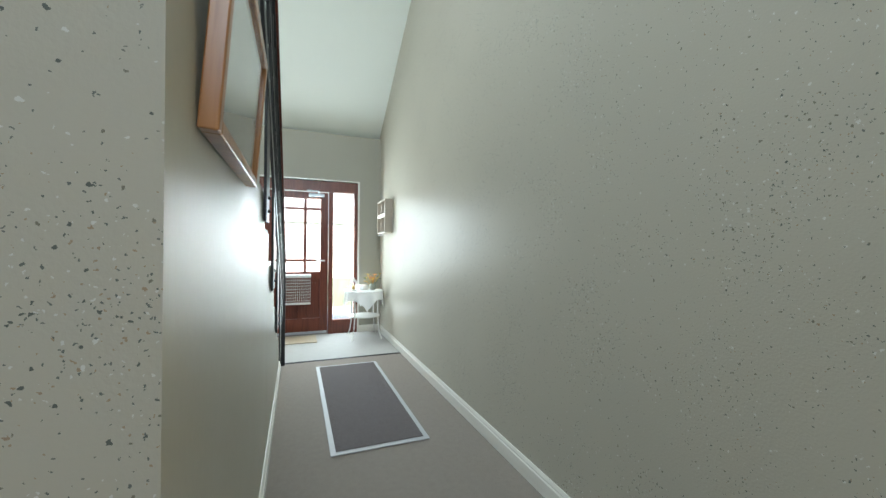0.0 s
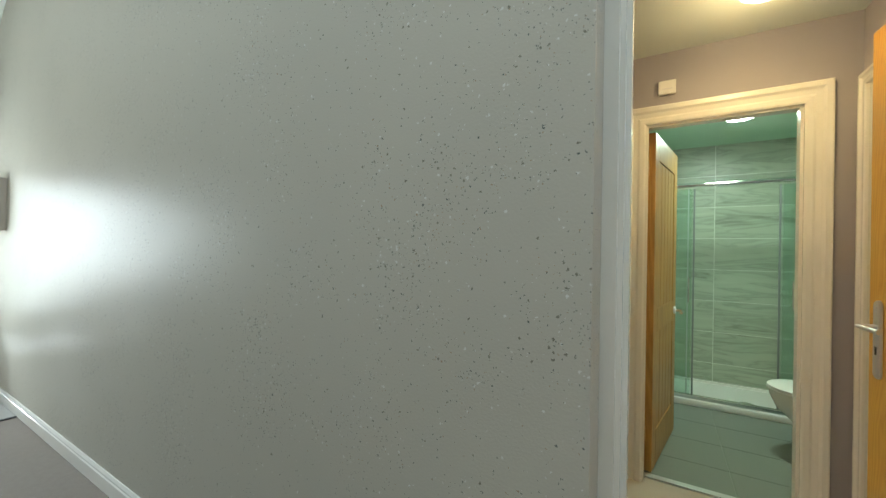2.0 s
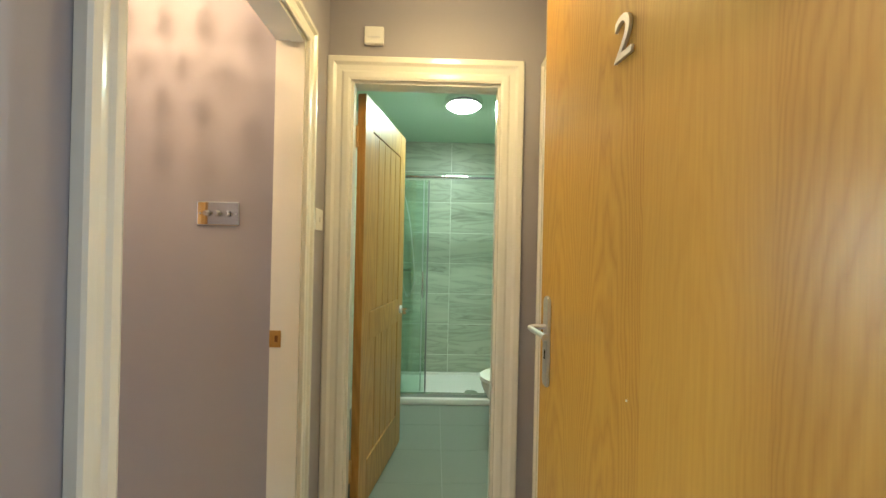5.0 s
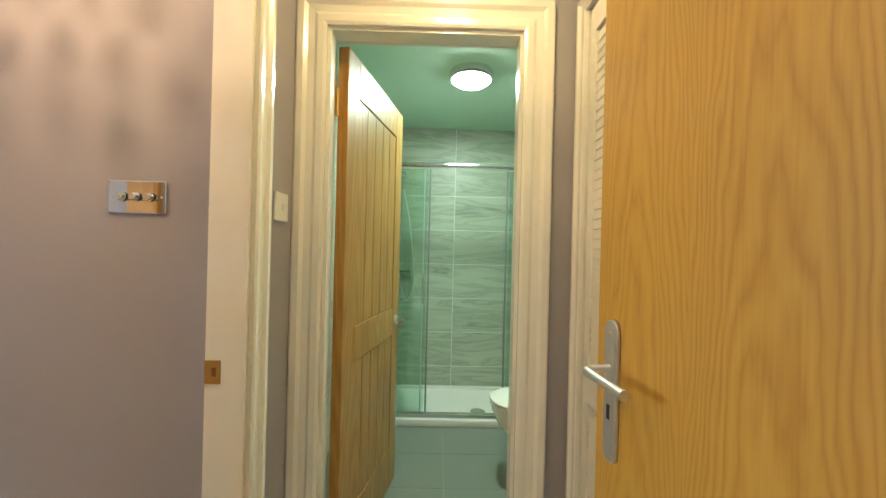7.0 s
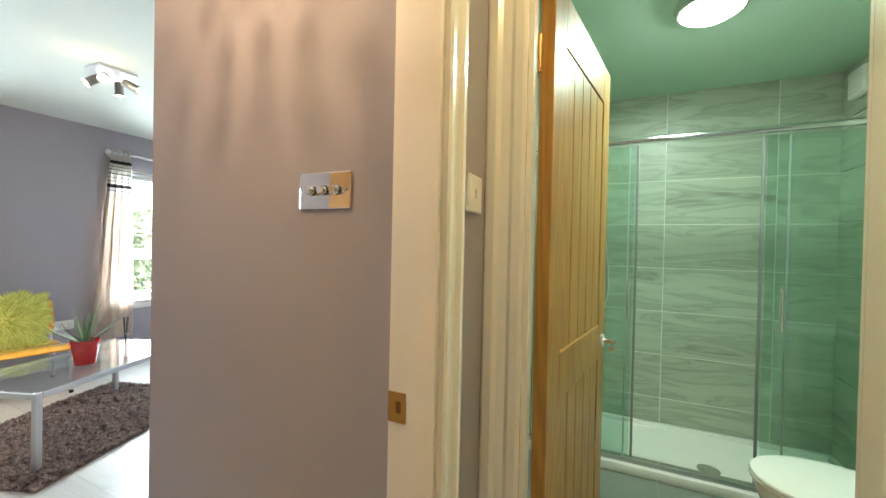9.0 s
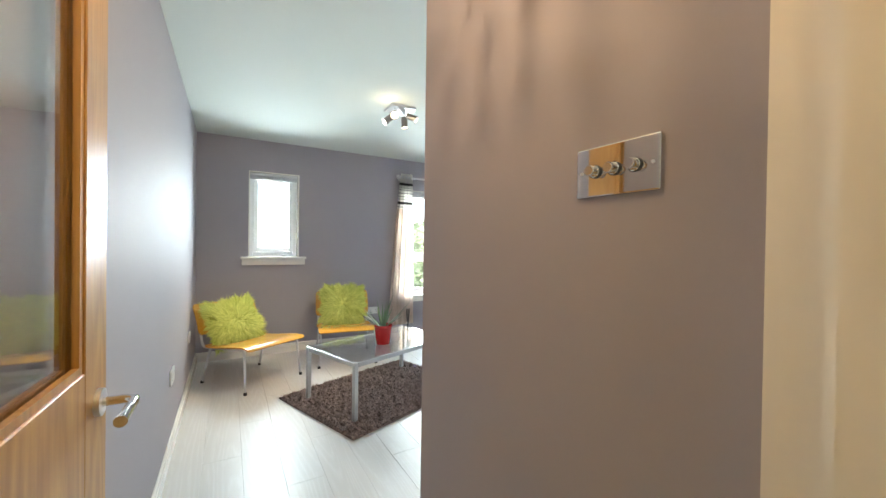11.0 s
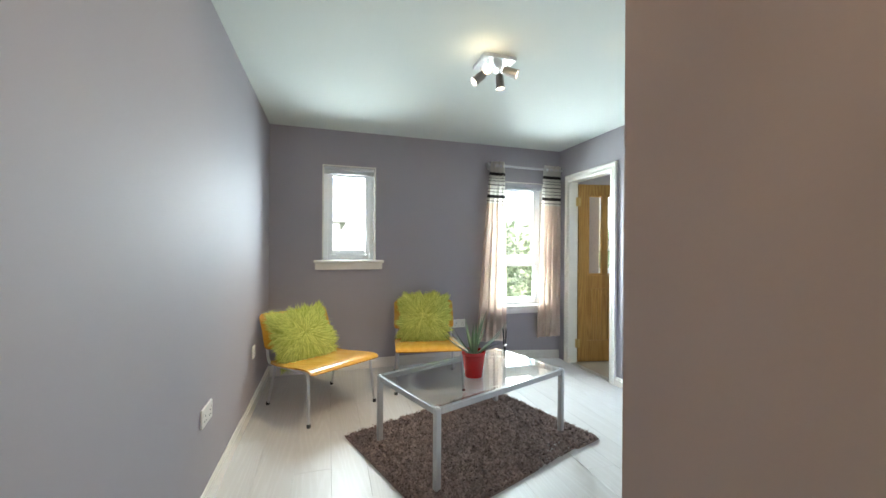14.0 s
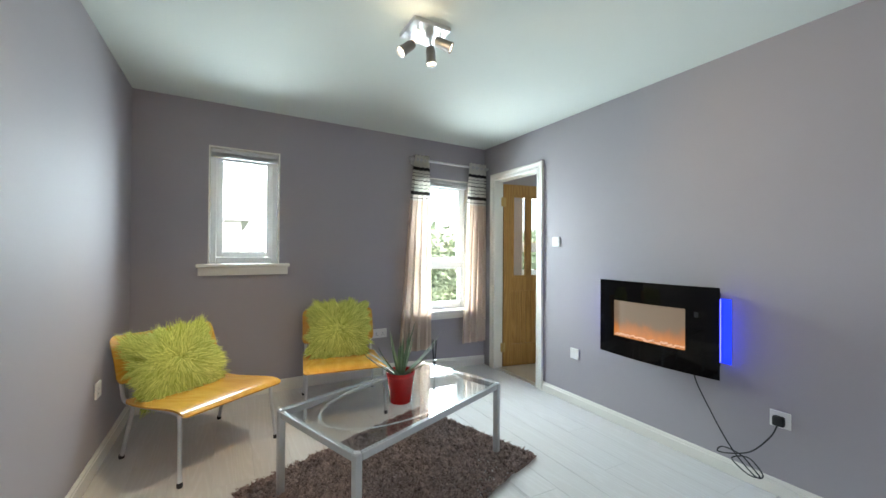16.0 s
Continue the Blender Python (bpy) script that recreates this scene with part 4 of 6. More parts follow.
tagged(under, "satin beige wall under the staircase", "wall", kind="structure")
structure("wall_stair_back", [(-0.52, -0.40, -3.2, STAIR_Y - 0.12, 0, 2.30)], HALL, "beige flecked wall closing the understairs")

ST = thing("staircase", (X_STEP, STAIR_Y - 0.12, 0), "carpeted hall staircase rising along the wall", "staircase", kind="")
for k in range(13):
    part("tread", soft_block(GOING * k - 0.02, GOING * (k + 1), -1.0, 0.115, RISE * (k + 1) - 0.022, RISE * (k + 1) + 0.002, 0.006), GLOSS, ST)
    part("riser", soft_block(GOING * k, GOING * k + 0.018, -1.0, -0.001, RISE * k + 0.002, RISE * (k + 1) - 0.022, 0.002, 1), MAHOGANY, ST, "dark riser")

BL = thing("stair_balustrade", (0, STAIR_Y + 0.016, 0), "black steel stair balustrade with slim bars", "balustrade")
S = RISE / GOING


def on_slope(x, h):
    return RISE + (x - X_STEP) * S + h


def sloped_bar(x0, x1, h, height, y0, y1):
    bm = bmesh.new()
    vs = [(x0, h), (x1, h), (x1, h + height), (x0, h + height)]
    a = [bm.verts.new((x, y0, on_slope(x, z))) for x, z in vs]
    b = [bm.verts.new((x, y1, on_slope(x, z))) for x, z in vs]
    bm.faces.new(a), bm.faces.new(b[::-1])
    for k in range(4):
        bm.faces.new((a[k], b[k], b[(k + 1) % 4], a[(k + 1) % 4]))
    return bm


part("newel", soft_block(-3.93, -3.88, -0.012, 0.028, 0.0, 1.18, 0.003), BLACK, BL, "black square newel post")
for k in range(1, 12, 2):
    x = X_STEP + GOING * k + 0.06
    z0 = RISE * (k + 1) - 0.16
    pl = part("post", soft_block(x - 0.06, x + 0.12, -0.008, 0.004, z0, on_slope(x, 0.40), 0.002, 1), BLACK, BL, "broad flat black steel post")
    for z in (z0 + 0.05, z0 + 0.11):
        bm = bmesh.new()
        rod(bm, (x + 0.03, 0.004, z), (x + 0.03, 0.016, z), 0.008, n=8)
        part("bolt", bm, BLACK, pl)
part("lower_rail", sloped_bar(-3.90, -0.45, 0.30, 0.10, -0.006, 0.008), BLACK, BL, "broad sloping flat bar")
part("middle_rail", sloped_bar(-3.90, -0.45, 0.56, 0.035, 0.0, 0.014), BLACK, BL)
part("top_rail", sloped_bar(-3.90, -0.45, 0.86, 0.035, -0.008, 0.02), BLACK, BL)
part("handrail", sloped_bar(-3.94, -0.45, 0.897, 0.04, -0.02, 0.032), MAHOGANY, BL, "dark wooden handrail")
for k in range(24):
    x = -3.82 + 0.14 * k
    bm = bmesh.new()
    rod(bm, (x, 0.007, on_slope(x, 0.40)), (x, 0.007, on_slope(x, 0.862)), 0.007, n=8)
    part("baluster", bm, BLACK, BL)

# framed picture on the wall under the stairs
PC = thing("picture", (-0.82, STAIR_Y + 0.0145, 1.523, -4.2), "pine-framed picture under glass on the hall wall", "picture")
pw, ph, pf, pd = 0.285, 0.183, 0.024, 0.030
for nm, b in (("frame_side", (-pw, -pw + pf, 0, pd, -ph, ph)), ("frame_side", (pw - pf, pw, 0, pd, -ph, ph)), ("frame_top", (-pw + pf, pw - pf, 0, pd, ph - pf, ph)), ("frame_bottom", (-pw + pf, pw - pf, 0, pd, -ph, -ph + pf))):
    part(nm, soft_block(*b, 0.003), PINE, PC)
part("mount", soft_block(-pw + pf, pw - pf, 0.002, 0.012, -ph + pf, ph - pf, 0.001, 1), CLOTH, PC, "pale faded print")
part("pane", soft_block(-pw + pf, pw - pf, 0.020, 0.0225, -ph + pf, ph - pf, 0.0005, 1), GLASS, PC, "reflecting glass")

# front door, sidelight and frame
FD = thing("front_door", (FRONT_X - 0.11, 0, 0), "red-brown hardwood front door with six panes", "door")
D0, D1 = -1.515, -0.705
bm = bmesh.new()
for b in ((0, 0.045, D0, D0 + 0.11, 0.012, 1.93), (0, 0.045, D1 - 0.10, D1, 0.012, 1.93), (0, 0.045, D0 + 0.11, D1 - 0.10, 0.012, 0.22), (0, 0.045, D0 + 0.11, D1 - 0.10, 0.74, 0.85), (0, 0.045, D0 + 0.11, D1 - 0.10, 1.835, 1.93),
          (0, 0.045, -1.09, -1.03, 0.22, 0.74)):
    block(bm, *b)
bmesh.ops.bevel(bm, geom=bm.edges[:], offset=0.003, segments=1, affect="EDGES")
part("frame", bm, MAHOGANY, FD)
for a, b in ((D0 + 0.11, -1.09), (-1.03, D1 - 0.10)):
    bm = bmesh.new()
    block(bm, 0.006, 0.014, a, b, 0.22, 0.74)
    block(bm, 0.014, 0.036, a + 0.04, b - 0.04, 0.26, 0.70)
    part("panel", bm, MAHOGANY, FD)
ys, zs = [D0 + 0.11, -1.33, -1.00, D1 - 0.10], [0.85, 1.005, 1.70, 1.835]
for y in ys[1:3]:
    part("glazing_bar", soft_block(0.008, 0.040, y - 0.019, y + 0.019, 0.85, 1.835, 0.003, 1), MAHOGANY, FD)
for z in zs[1:3]:
    part("glazing_bar", soft_block(0.010, 0.038, D0 + 0.11, D1 - 0.10, z - 0.018, z + 0.018, 0.003, 1), MAHOGANY, FD)
for i in range(3):
    for j in range(3):
        p = part("pane", soft_block(0.021, 0.025, ys[i] + 0.019, ys[i + 1] - 0.019, zs[j] + 0.018, zs[j + 1] - 0.018, 0.0005, 1), GLASS, FD, "clear glass pane")
        p.visible_shadow = False
bm = bmesh.new()
rod(bm, (0.045, -0.755, 1.0), (0.085, -0.755, 1.0), 0.01, n=12), rod(bm, (0.085, -0.755, 1.0), (0.085, -0.86, 1.0), 0.009, n=12)
part("handle", bm, STEEL, FD, "steel lever handle", True)
cl = part("door_closer", soft_block(0.046, 0.10, -0.96, -0.76, 1.865, 1.905, 0.006), SILVER, FD, "silver overhead closer")
bm = bmesh.new()
rod(bm, (0.075, -0.83, 1.905), (0.085, -0.83, 1.94), 0.012, n=10), rod(bm, (0.09, -0.83, 1.94), (0.06, -1.12, 1.955), 0.007, n=8)
part("arm", bm, SILVER, cl)
wb = part("weather_bar", soft_block(0.045, 0.06, D0 + 0.01, D1 - 0.01, 0.016, 0.045, 0.003), SILVER, FD, "metal weather bar")

WC = thing("letter_cage", (FRONT_X - 0.064, -1.09, 0.62), "white wire letter cage on the front door", "letter cage")
bm = bmesh.new()
cw, cz0, cz1, cd = 0.155, -0.18, 0.165, 0.15
for k in range(13):
    y = -cw + 2 * cw * k / 12
    tube(bm, [(0.004, y, cz0), (cd * 0.8, y, cz0), (cd, y, cz1)], 0.0024, 6)
for k in range(10):
    z = cz0 + (cz1 - cz0) * k / 9
    x = cd * (0.8 + 0.2 * k / 9)
    tube(bm, [(0.004, -cw, z), (x, -cw, z), (x, cw, z), (0.004, cw, z)], 0.0024, 6)
part("wires", bm, PLASTIC, WC)
bm = bmesh.new()
block(bm, 0.002, cd + 0.012, -cw - 0.008, cw + 0.008, cz1, cz1 + 0.035)
part("rim", bm, PLASTIC, WC, "pale plastic rim")
part("base", soft_block(0.002, cd * 0.85, -cw - 0.006, cw + 0.006, cz0 - 0.012, cz0, 0.002, 1), PLASTIC, WC)

FF = thing("front_door_frame", (FRONT_X, 0, 0), "red-brown hardwood frame with tall sidelight", "door frame", kind="structure")
for nm, b in (("jamb", (-0.13, -0.03, -0.362, -0.302, 0, 2.083)), ("mullion", (-0.13, -0.03, -0.700, -0.640, 0, 1.9395)), ("jamb", (-0.13, -0.03, -1.558, -1.52, 0, 2.083)),
              ("head", (-0.13, -0.03, -1.52, -0.362, 1.94, 2.083)), ("bottom_panel", (-0.12, -0.04, -0.640, -0.362, 0, 0.19))):
    part(nm, soft_block(*b, 0.004), MAHOGANY, FF)
p = part("pane", soft_block(-0.085, -0.079, -0.640, -0.362, 0.19, 1.94, 0.0005, 1), GLASS, FF, "tall clear sidelight pane")
p.visible_shadow = False
bm = bmesh.new()
block(bm, 0.001, 0.012, -0.315, -0.292, 0, 2.10), block(bm, 0.001, 0.012, -1.56, -0.315, 2.085, 2.10)
part("cover_strip", bm, GLOSS, FF, "white cover strip")

structure("trim_mat_edge", [(-3.955, -3.93, -1.22, -0.017, 0.0005, 0.007)], BLACK, "dark metal strip at the porch mat", "threshold")
PM = tagged(part("porch_mat", soft_block(FRONT_X + 0.002, -3.956, -1.9, -0.018, 0.001, 0.008, 0.002, 1), COIR), "pale fitted entrance matting inside the front door", "mat")
DMT = tagged(part("door_mat", soft_block(-5.08, -4.70, -1.45, -0.86, 0.009, 0.02, 0.004), material("tan doormat", (0.46, 0.38, 0.28), 0.95, var=0.12, bump=0.6, fine=300)), "tan doormat at the front door", "mat")

RM = thing("runner_mat", (-2.875, -0.628, 0.0), "dark ribbed runner mat with pale rubber edge", "mat")
mx, my = 0.837, 0.293
part("border", soft_block(-mx, mx, -my, my, 0.001, 0.007, 0.002, 1), MAT_EDGE, RM, "pale rubber border")
bm = bmesh.new()
rib = 2 * (mx - 0.035) / 150
for k in range(150):
    x = -mx + 0.035 + rib * k
    block(bm, x, x + rib * 0.7, -my + 0.032, my - 0.032, 0.0072, 0.0115)
block(bm, -mx + 0.034, mx - 0.034, -my + 0.031, my - 0.031, 0.0071, 0.0085)
tagged(part("ribbing", bm, MAT_PILE, RM), kind="stuff")

# pigeonhole box on the hall wall
PB = thing("post_shelf", (-4.63, -0.0005, 1.578), "small beige wall shelf with letter pigeonholes", "wall shelf")
SHELF = material("beige painted board", (0.42, 0.36, 0.29), 0.5, var=0.06)
for nm, b in (("side", (-0.22, -0.206, -0.10, 0, -0.21, 0.21)), ("side", (0.206, 0.22, -0.10, 0, -0.21, 0.21)), ("top", (-0.206, 0.206, -0.10, 0, 0.196, 0.21)), ("bottom", (-0.206, 0.206, -0.10, 0, -0.21, -0.196)),
              ("shelf", (-0.206, 0.206, -0.10, -0.012, -0.01, 0.035)), ("divider", (-0.007, 0.007, -0.098, -0.012, 0.035, 0.196)), ("divider", (-0.007, 0.007, -0.098, -0.012, -0.196, -0.01)), ("back", (-0.206, 0.206, -0.011, -0.001, -0.196, 0.196))):
    part(nm, soft_block(*b, 0.001, 1), SHELF, PB)
for x in (-0.15, -0.05, 0.06, 0.16):
    bm = bmesh.new()
    tube(bm, [(x, -0.08, -0.21), (x, -0.08, -0.228), (x, -0.095, -0.238), (x, -0.108, -0.228)], 0.004, 8)
    part("hook", bm, STEEL, PB)
LETTER = material("white envelope paper", (0.78, 0.77, 0.73), 0.7, var=0.04)
for x, z, lean in ((-0.12, 0.036, 8), (0.10, 0.036, -6), (0.11, -0.195, 5)):
    tagged(part("letter", soft_block(-0.055, 0.055, -0.0015, 0.0015, 0, 0.11, 0.0006, 1), LETTER), "white envelope standing in a pigeonhole", "letter", "letters in the wall shelf").matrix_basis = pose(-4.63 + x, -0.045, 1.578 + z, lean)

# side table, cloth and the things on it
HT = thing("side_table", (-4.83, -0.265, 0), "white wire-legged side table in the corner", "side table")
part("tabletop", lathe([(0.235, 0.60), (0.24, 0.606), (0.24, 0.616), (0.235, 0.62)], 40), PLASTIC, HT)
for sx in (-1, 1):
    for sy in (-1, 1):
        bm = bmesh.new()
        tube(bm, smooth_path([(0.15 * sx, 0.15 * sy, 0.60), (0.145 * sx, 0.145 * sy, 0.35), (0.16 * sx, 0.16 * sy, 0.12), (0.20 * sx, 0.19 * sy, 0.01)]), 0.008, 8)
        part("leg", bm, PLASTIC, HT)
part("shelf", lathe([(0.19, 0.28), (0.20, 0.284), (0.20, 0.292), (0.19, 0.296)], 32), PLASTIC, HT)
bm = bmesh.new()
n = 26
grid = {}
for i in range(n + 1):
    for j in range(n + 1):
        u, v = (i / n - 0.5) * 0.72, (j / n - 0.5) * 0.72
        r = math.hypot(u, v)
        if r <= 0.245:
            p = (u, v, 0.623)
        else:
            k = 0.245 / r
            drop = (r - 0.245)
            fold = 0.014 * math.sin(9 * math.atan2(v, u)) * min(1, drop * 9)
            p = (u * k * (1 + 0.10 * drop) + u / r * fold, v * k * (1 + 0.10 * drop) + v / r * fold, 0.623 - drop * 0.98)
        grid[i, j] = bm.verts.new(p)
for i in range(n):
    for j in range(n):
        bm.faces.new((grid[i, j], grid[i + 1, j], grid[i + 1, j + 1], grid[i, j + 1]))
cloth = part("tablecloth", bm, CLOTH, None, "", True)
cloth.matrix_basis = pose(-4.83, -0.272, 0.0, 0, 0, 45)
tagged(cloth, "white cotton tablecloth draped over the side table", "tablecloth")

LN = thing("lantern", (-4.80, -0.415, 0.626), "small white candle lantern on the side table", "lantern")
part("base", soft_block(-0.04, 0.04, -0.04, 0.04, 0, 0.012, 0.002), PLASTIC, LN)
for sx in (-1, 1):
    for sy in (-1, 1):
        part("post", soft_block(0.033 * sx - 0.004, 0.033 * sx + 0.004, 0.033 * sy - 0.004, 0.033 * sy + 0.004, 0.012, 0.115, 0.001, 1), PLASTIC, LN)
part("candle", lathe([(0.018, 0.012), (0.018, 0.06), (0.004, 0.064)], 16), BRASS, LN, "amber candle", True)
part("roof", lathe([(0.052, 0.115), (0.05, 0.122), (0.02, 0.15), (0.012, 0.165), (0.0, 0.168)], 4, m=pose(0, 0, 0, 0, 0, 45)), PLASTIC, LN)
BO = tagged(part("trinket_box", lathe([(0.055, 0), (0.06, 0.004), (0.06, 0.045), (0.052, 0.055), (0.01, 0.06)], 24), PLASTIC, None, "", True), "round white lidded box on the side table", "box")
BO.location = (-4.86, -0.275, 0.626)
VS = thing("flower_vase", (-4.80, -0.165, 0.626), "small glass vase of yellow and orange flowers", "vase")
part("vase", lathe([(0.03, 0), (0.042, 0.02), (0.045, 0.06), (0.03, 0.085), (0.036, 0.10)], 20), material("pale glazed vase", (0.35, 0.37, 0.33), 0.1), VS, round_=True)
rnd = random.Random(5)
PETALS = [material("yellow petals", (0.75, 0.52, 0.03), 0.6, var=0.2, scale=40), material("orange petals", (0.62, 0.20, 0.03), 0.6, var=0.2, scale=40), material("green sprig", (0.08, 0.16, 0.04), 0.6, var=0.2, scale=40)]
for k in range(26):
    a, r, z = rnd.uniform(0, math.tau), rnd.uniform(0.01, 0.115), rnd.uniform(0.11, 0.22)
    bm = bmesh.new()
    c = Vector((r * math.cos(a), r * math.sin(a), z))
    for q in range(7):
        b = math.tau * q / 7
        e = c + Vector((0.034 * math.cos(b), 0.034 * math.sin(b), rnd.uniform(0.0, 0.012)))
        v = [bm.verts.new(p) for p in (c, c + (e - c) * 0.6 + Vector((-math.sin(b), math.cos(b), 0)) * 0.012, e, c + (e - c) * 0.6 - Vector((-math.sin(b), math.cos(b), 0)) * 0.008)]
        bm.faces.new(v)
    rod(bm, (0, 0, 0.05), c, 0.0016, n=5)
    part("flower", bm, PETALS[k % 5 % 3], VS)


# ---- bathroom ----
BL_ = thing("ceiling_light", (0.57, 2.57, 2.312), "lit round bathroom ceiling light with chrome rim", "ceiling light")
part("rim", lathe([(0.132, 0), (0.136, -0.02), (0.128, -0.045), (0.118, -0.047), (0.118, -0.02)], 40), CHROME, BL_, "chrome rim", True)
dome = part("diffuser", lathe([(0.117, -0.03), (0.115, -0.05), (0.09, -0.066), (0.04, -0.075), (0.0, -0.076)], 40), LAMP_COOL, BL_, "glowing opal diffuser", True)
dome.visible_shadow = False

TRAY = thing("shower_tray", (0.592, 3.29, 0), "white low shower tray with waste", "shower tray")
tx, ty0, ty1 = 0.84, -0.345, 0.33
bm = soft_block(-tx, tx, ty0, ty1, 0.0, 0.05, 0.006, 2)
deck = max(bm.faces, key=lambda f: f.calc_center_median().z * 10 + f.calc_area())
bmesh.ops.inset_region(bm, faces=[deck], thickness=0.045, depth=0.0)
bmesh.ops.inset_region(bm, faces=[deck], thickness=0.012, depth=-0.022)
part("tray", bm, CERAMIC, TRAY, round_=True)
part("waste", lathe([(0.055, 0.0285), (0.055, 0.036), (0.04, 0.04), (0.0, 0.041)], 28, m=pose(0.13, -0.16, 0)), CHROME, TRAY, "chrome waste cover", True)

SE = thing("shower_enclosure", (0, 2.985, 0), "chrome-framed sliding glass shower doors, part open", "shower enclosure")
bm = bmesh.new()
rod(bm, (-0.245, 0, 1.846), (1.418, 0, 1.846), 0.019, n=16)
part("top_rail", bm, CHROME, SE, round_=True)
part("bottom_rail", soft_block(-0.245, 1.418, -0.02, 0.02, 0.051, 0.082, 0.004), CHROME, SE)
for x in (-0.235, 1.408):
    part("wall_profile", soft_block(x - 0.012, x + 0.012, -0.016, 0.016, 0.083, 1.815, 0.003), CHROME, SE)
for a, b, y in ((-0.222, 0.315, 0.010), (0.90, 1.395, 0.010)):
    part("fixed_pane", soft_block(a, b, y - 0.003, y + 0.003, 0.084, 1.815, 0.001, 1), SHOWER_GLASS, SE, "clear fixed glass")
for a, b, hx in ((-0.16, 0.33, 0.295), (0.877, 1.36, 0.950)):
    sp = part("sliding_pane", soft_block(a, b, -0.013, -0.007, 0.086, 1.812, 0.001, 1), SHOWER_GLASS, SE, "clear sliding glass")
    e = b if a < 0 else a
    part("edge_seal", soft_block(e - 0.006, e + 0.006, -0.016, -0.004, 0.086, 1.812, 0.002, 1), EDGE_GREY, sp, "grey edge profile")
    bm = bmesh.new()
    rod(bm, (hx, -0.045, 0.86), (hx, -0.045, 1.07), 0.008, n=12)
    for z in (0.885, 1.045):
        rod(bm, (hx, -0.013, z), (hx, -0.045, z), 0.006, n=8)
    part("handle", bm, CHROME, sp, "chrome bar handle", True)
for x in (0.29, 0.985):
    part("edge_seal", soft_block(x - 0.004, x + 0.004, 0.006, 0.014, 0.084, 1.815, 0.001, 1), SILVER, SE)

SM = thing("shower_mixer", (0.06, 3.62, 1.05), "chrome shower mixer with hose and hand shower", "shower")
bm = bmesh.new()
rod(bm, (-0.1, -0.05, 0), (0.1, -0.05, 0), 0.02, n=14)
for x in (-0.07, 0.07):
    rod(bm, (x, 0, 0), (x, -0.05, 0), 0.014, n=10)
part("valve", bm, CHROME, SM, round_=True)
bm = bmesh.new()
rod(bm, (0, -0.04, 0.12), (0, -0.04, 0.80), 0.009, n=10)
part("riser", bm, CHROME, SM)
bm = bmesh.new()
tube(bm, smooth_path([(0, -0.06, -0.02), (0.06, -0.08, -0.25), (0.13, -0.09, -0.1), (0.09, -0.09, 0.4), (0.03, -0.09, 0.70)]), 0.006, 8)
part("hose", bm, STEEL, SM)
bm = bmesh.new()
rod(bm, (0, -0.05, 0.76), (0.02, -0.16, 0.80), 0.011, n=10), rod(bm, (0.02, -0.16, 0.81), (0.024, -0.18, 0.775), 0.045, n=20)
part("hand_shower", bm, CHROME, SM, round_=True)

# toilet, its back to the far side wall
WCX, WCY = 0.705, 2.42
TO = thing("toilet", (WCX, WCY, 0), "white ceramic toilet with closed lid", "toilet")


def oval(x0, x1, w, n=28, square=0.25):
    """Outline of a toilet seat: round at the front (x0), squarer at the back (x1)."""
    pts = []
    for k in range(n):
        a = math.tau * k / n
        c, s = math.cos(a), math.sin(a)
        if c > 0:
            c, s = math.copysign(abs(c) ** (1 - square), c), math.copysign(abs(s) ** (1 - square * 0.5), s)
        pts.append(((x0 + x1) / 2 + (x1 - x0) / 2 * c, w / 2 * s))
    return pts


def loft(layers):
    bm = bmesh.new()
    rings = [[bm.verts.new((x, y, z)) for x, y in pts] for pts, z in layers]
    for a, b in zip(rings, rings[1:]):
        for k in range(len(a)):
            bm.faces.new((a[k], a[(k + 1) % len(a)], b[(k + 1) % len(a)], b[k]))
    bm.faces.new(rings[0][::-1]), bm.faces.new(rings[-1])
    return bm


part("bowl", loft([(oval(0.24, 0.56, 0.20), 0.0), (oval(0.24, 0.56, 0.19), 0.03), (oval(0.22, 0.54, 0.19), 0.12), (oval(0.13, 0.52, 0.24), 0.20), (oval(0.05, 0.50, 0.31), 0.28), (oval(0.015, 0.48, 0.355), 0.36), (oval(0.01, 0.48, 0.36), 0.392)]), CERAMIC, TO, round_=True)
part("seat", loft([(oval(0.004, 0.46, 0.366), 0.394), (oval(0.0, 0.46, 0.372), 0.40), (oval(0.0, 0.46, 0.372), 0.406), (oval(0.004, 0.46, 0.368), 0.409)]), CERAMIC, TO, round_=True)
part("lid", loft([(oval(0.003, 0.46, 0.37), 0.412), (oval(0.0, 0.46, 0.374), 0.417), (oval(0.003, 0.46, 0.368), 0.424), (oval(0.06, 0.42, 0.28), 0.430), (oval(0.16, 0.34, 0.12), 0.431)]), CERAMIC, TO, round_=True)
part("cistern", soft_block(0.475, 0.727, -0.19, 0.19, 0.40, 0.78, 0.02, 3), CERAMIC, TO, round_=True)
part("cistern_lid", soft_block(0.468, 0.727, -0.197, 0.197, 0.782, 0.81, 0.008, 2), CERAMIC, TO, round_=True)
part("button", lathe([(0.022, 0.0), (0.022, 0.006), (0.018, 0.008)], 20, m=pose(0.55, 0, 0.81)), CHROME, TO, round_=True)

VF = thing("extractor_fan", (1.4205, 3.42, 2.17, 0, 0, -90), "white square bathroom extractor fan", "extractor fan")
part("housing", soft_block(-0.075, 0.075, -0.035, 0, -0.075, 0.075, 0.01, 2), PLASTIC, VF)
for k in range(5):
    part("slat", soft_block(-0.055, 0.055, -0.039, -0.034, -0.05 + k * 0.024, -0.038 + k * 0.024, 0.001, 1), PLASTIC, VF)


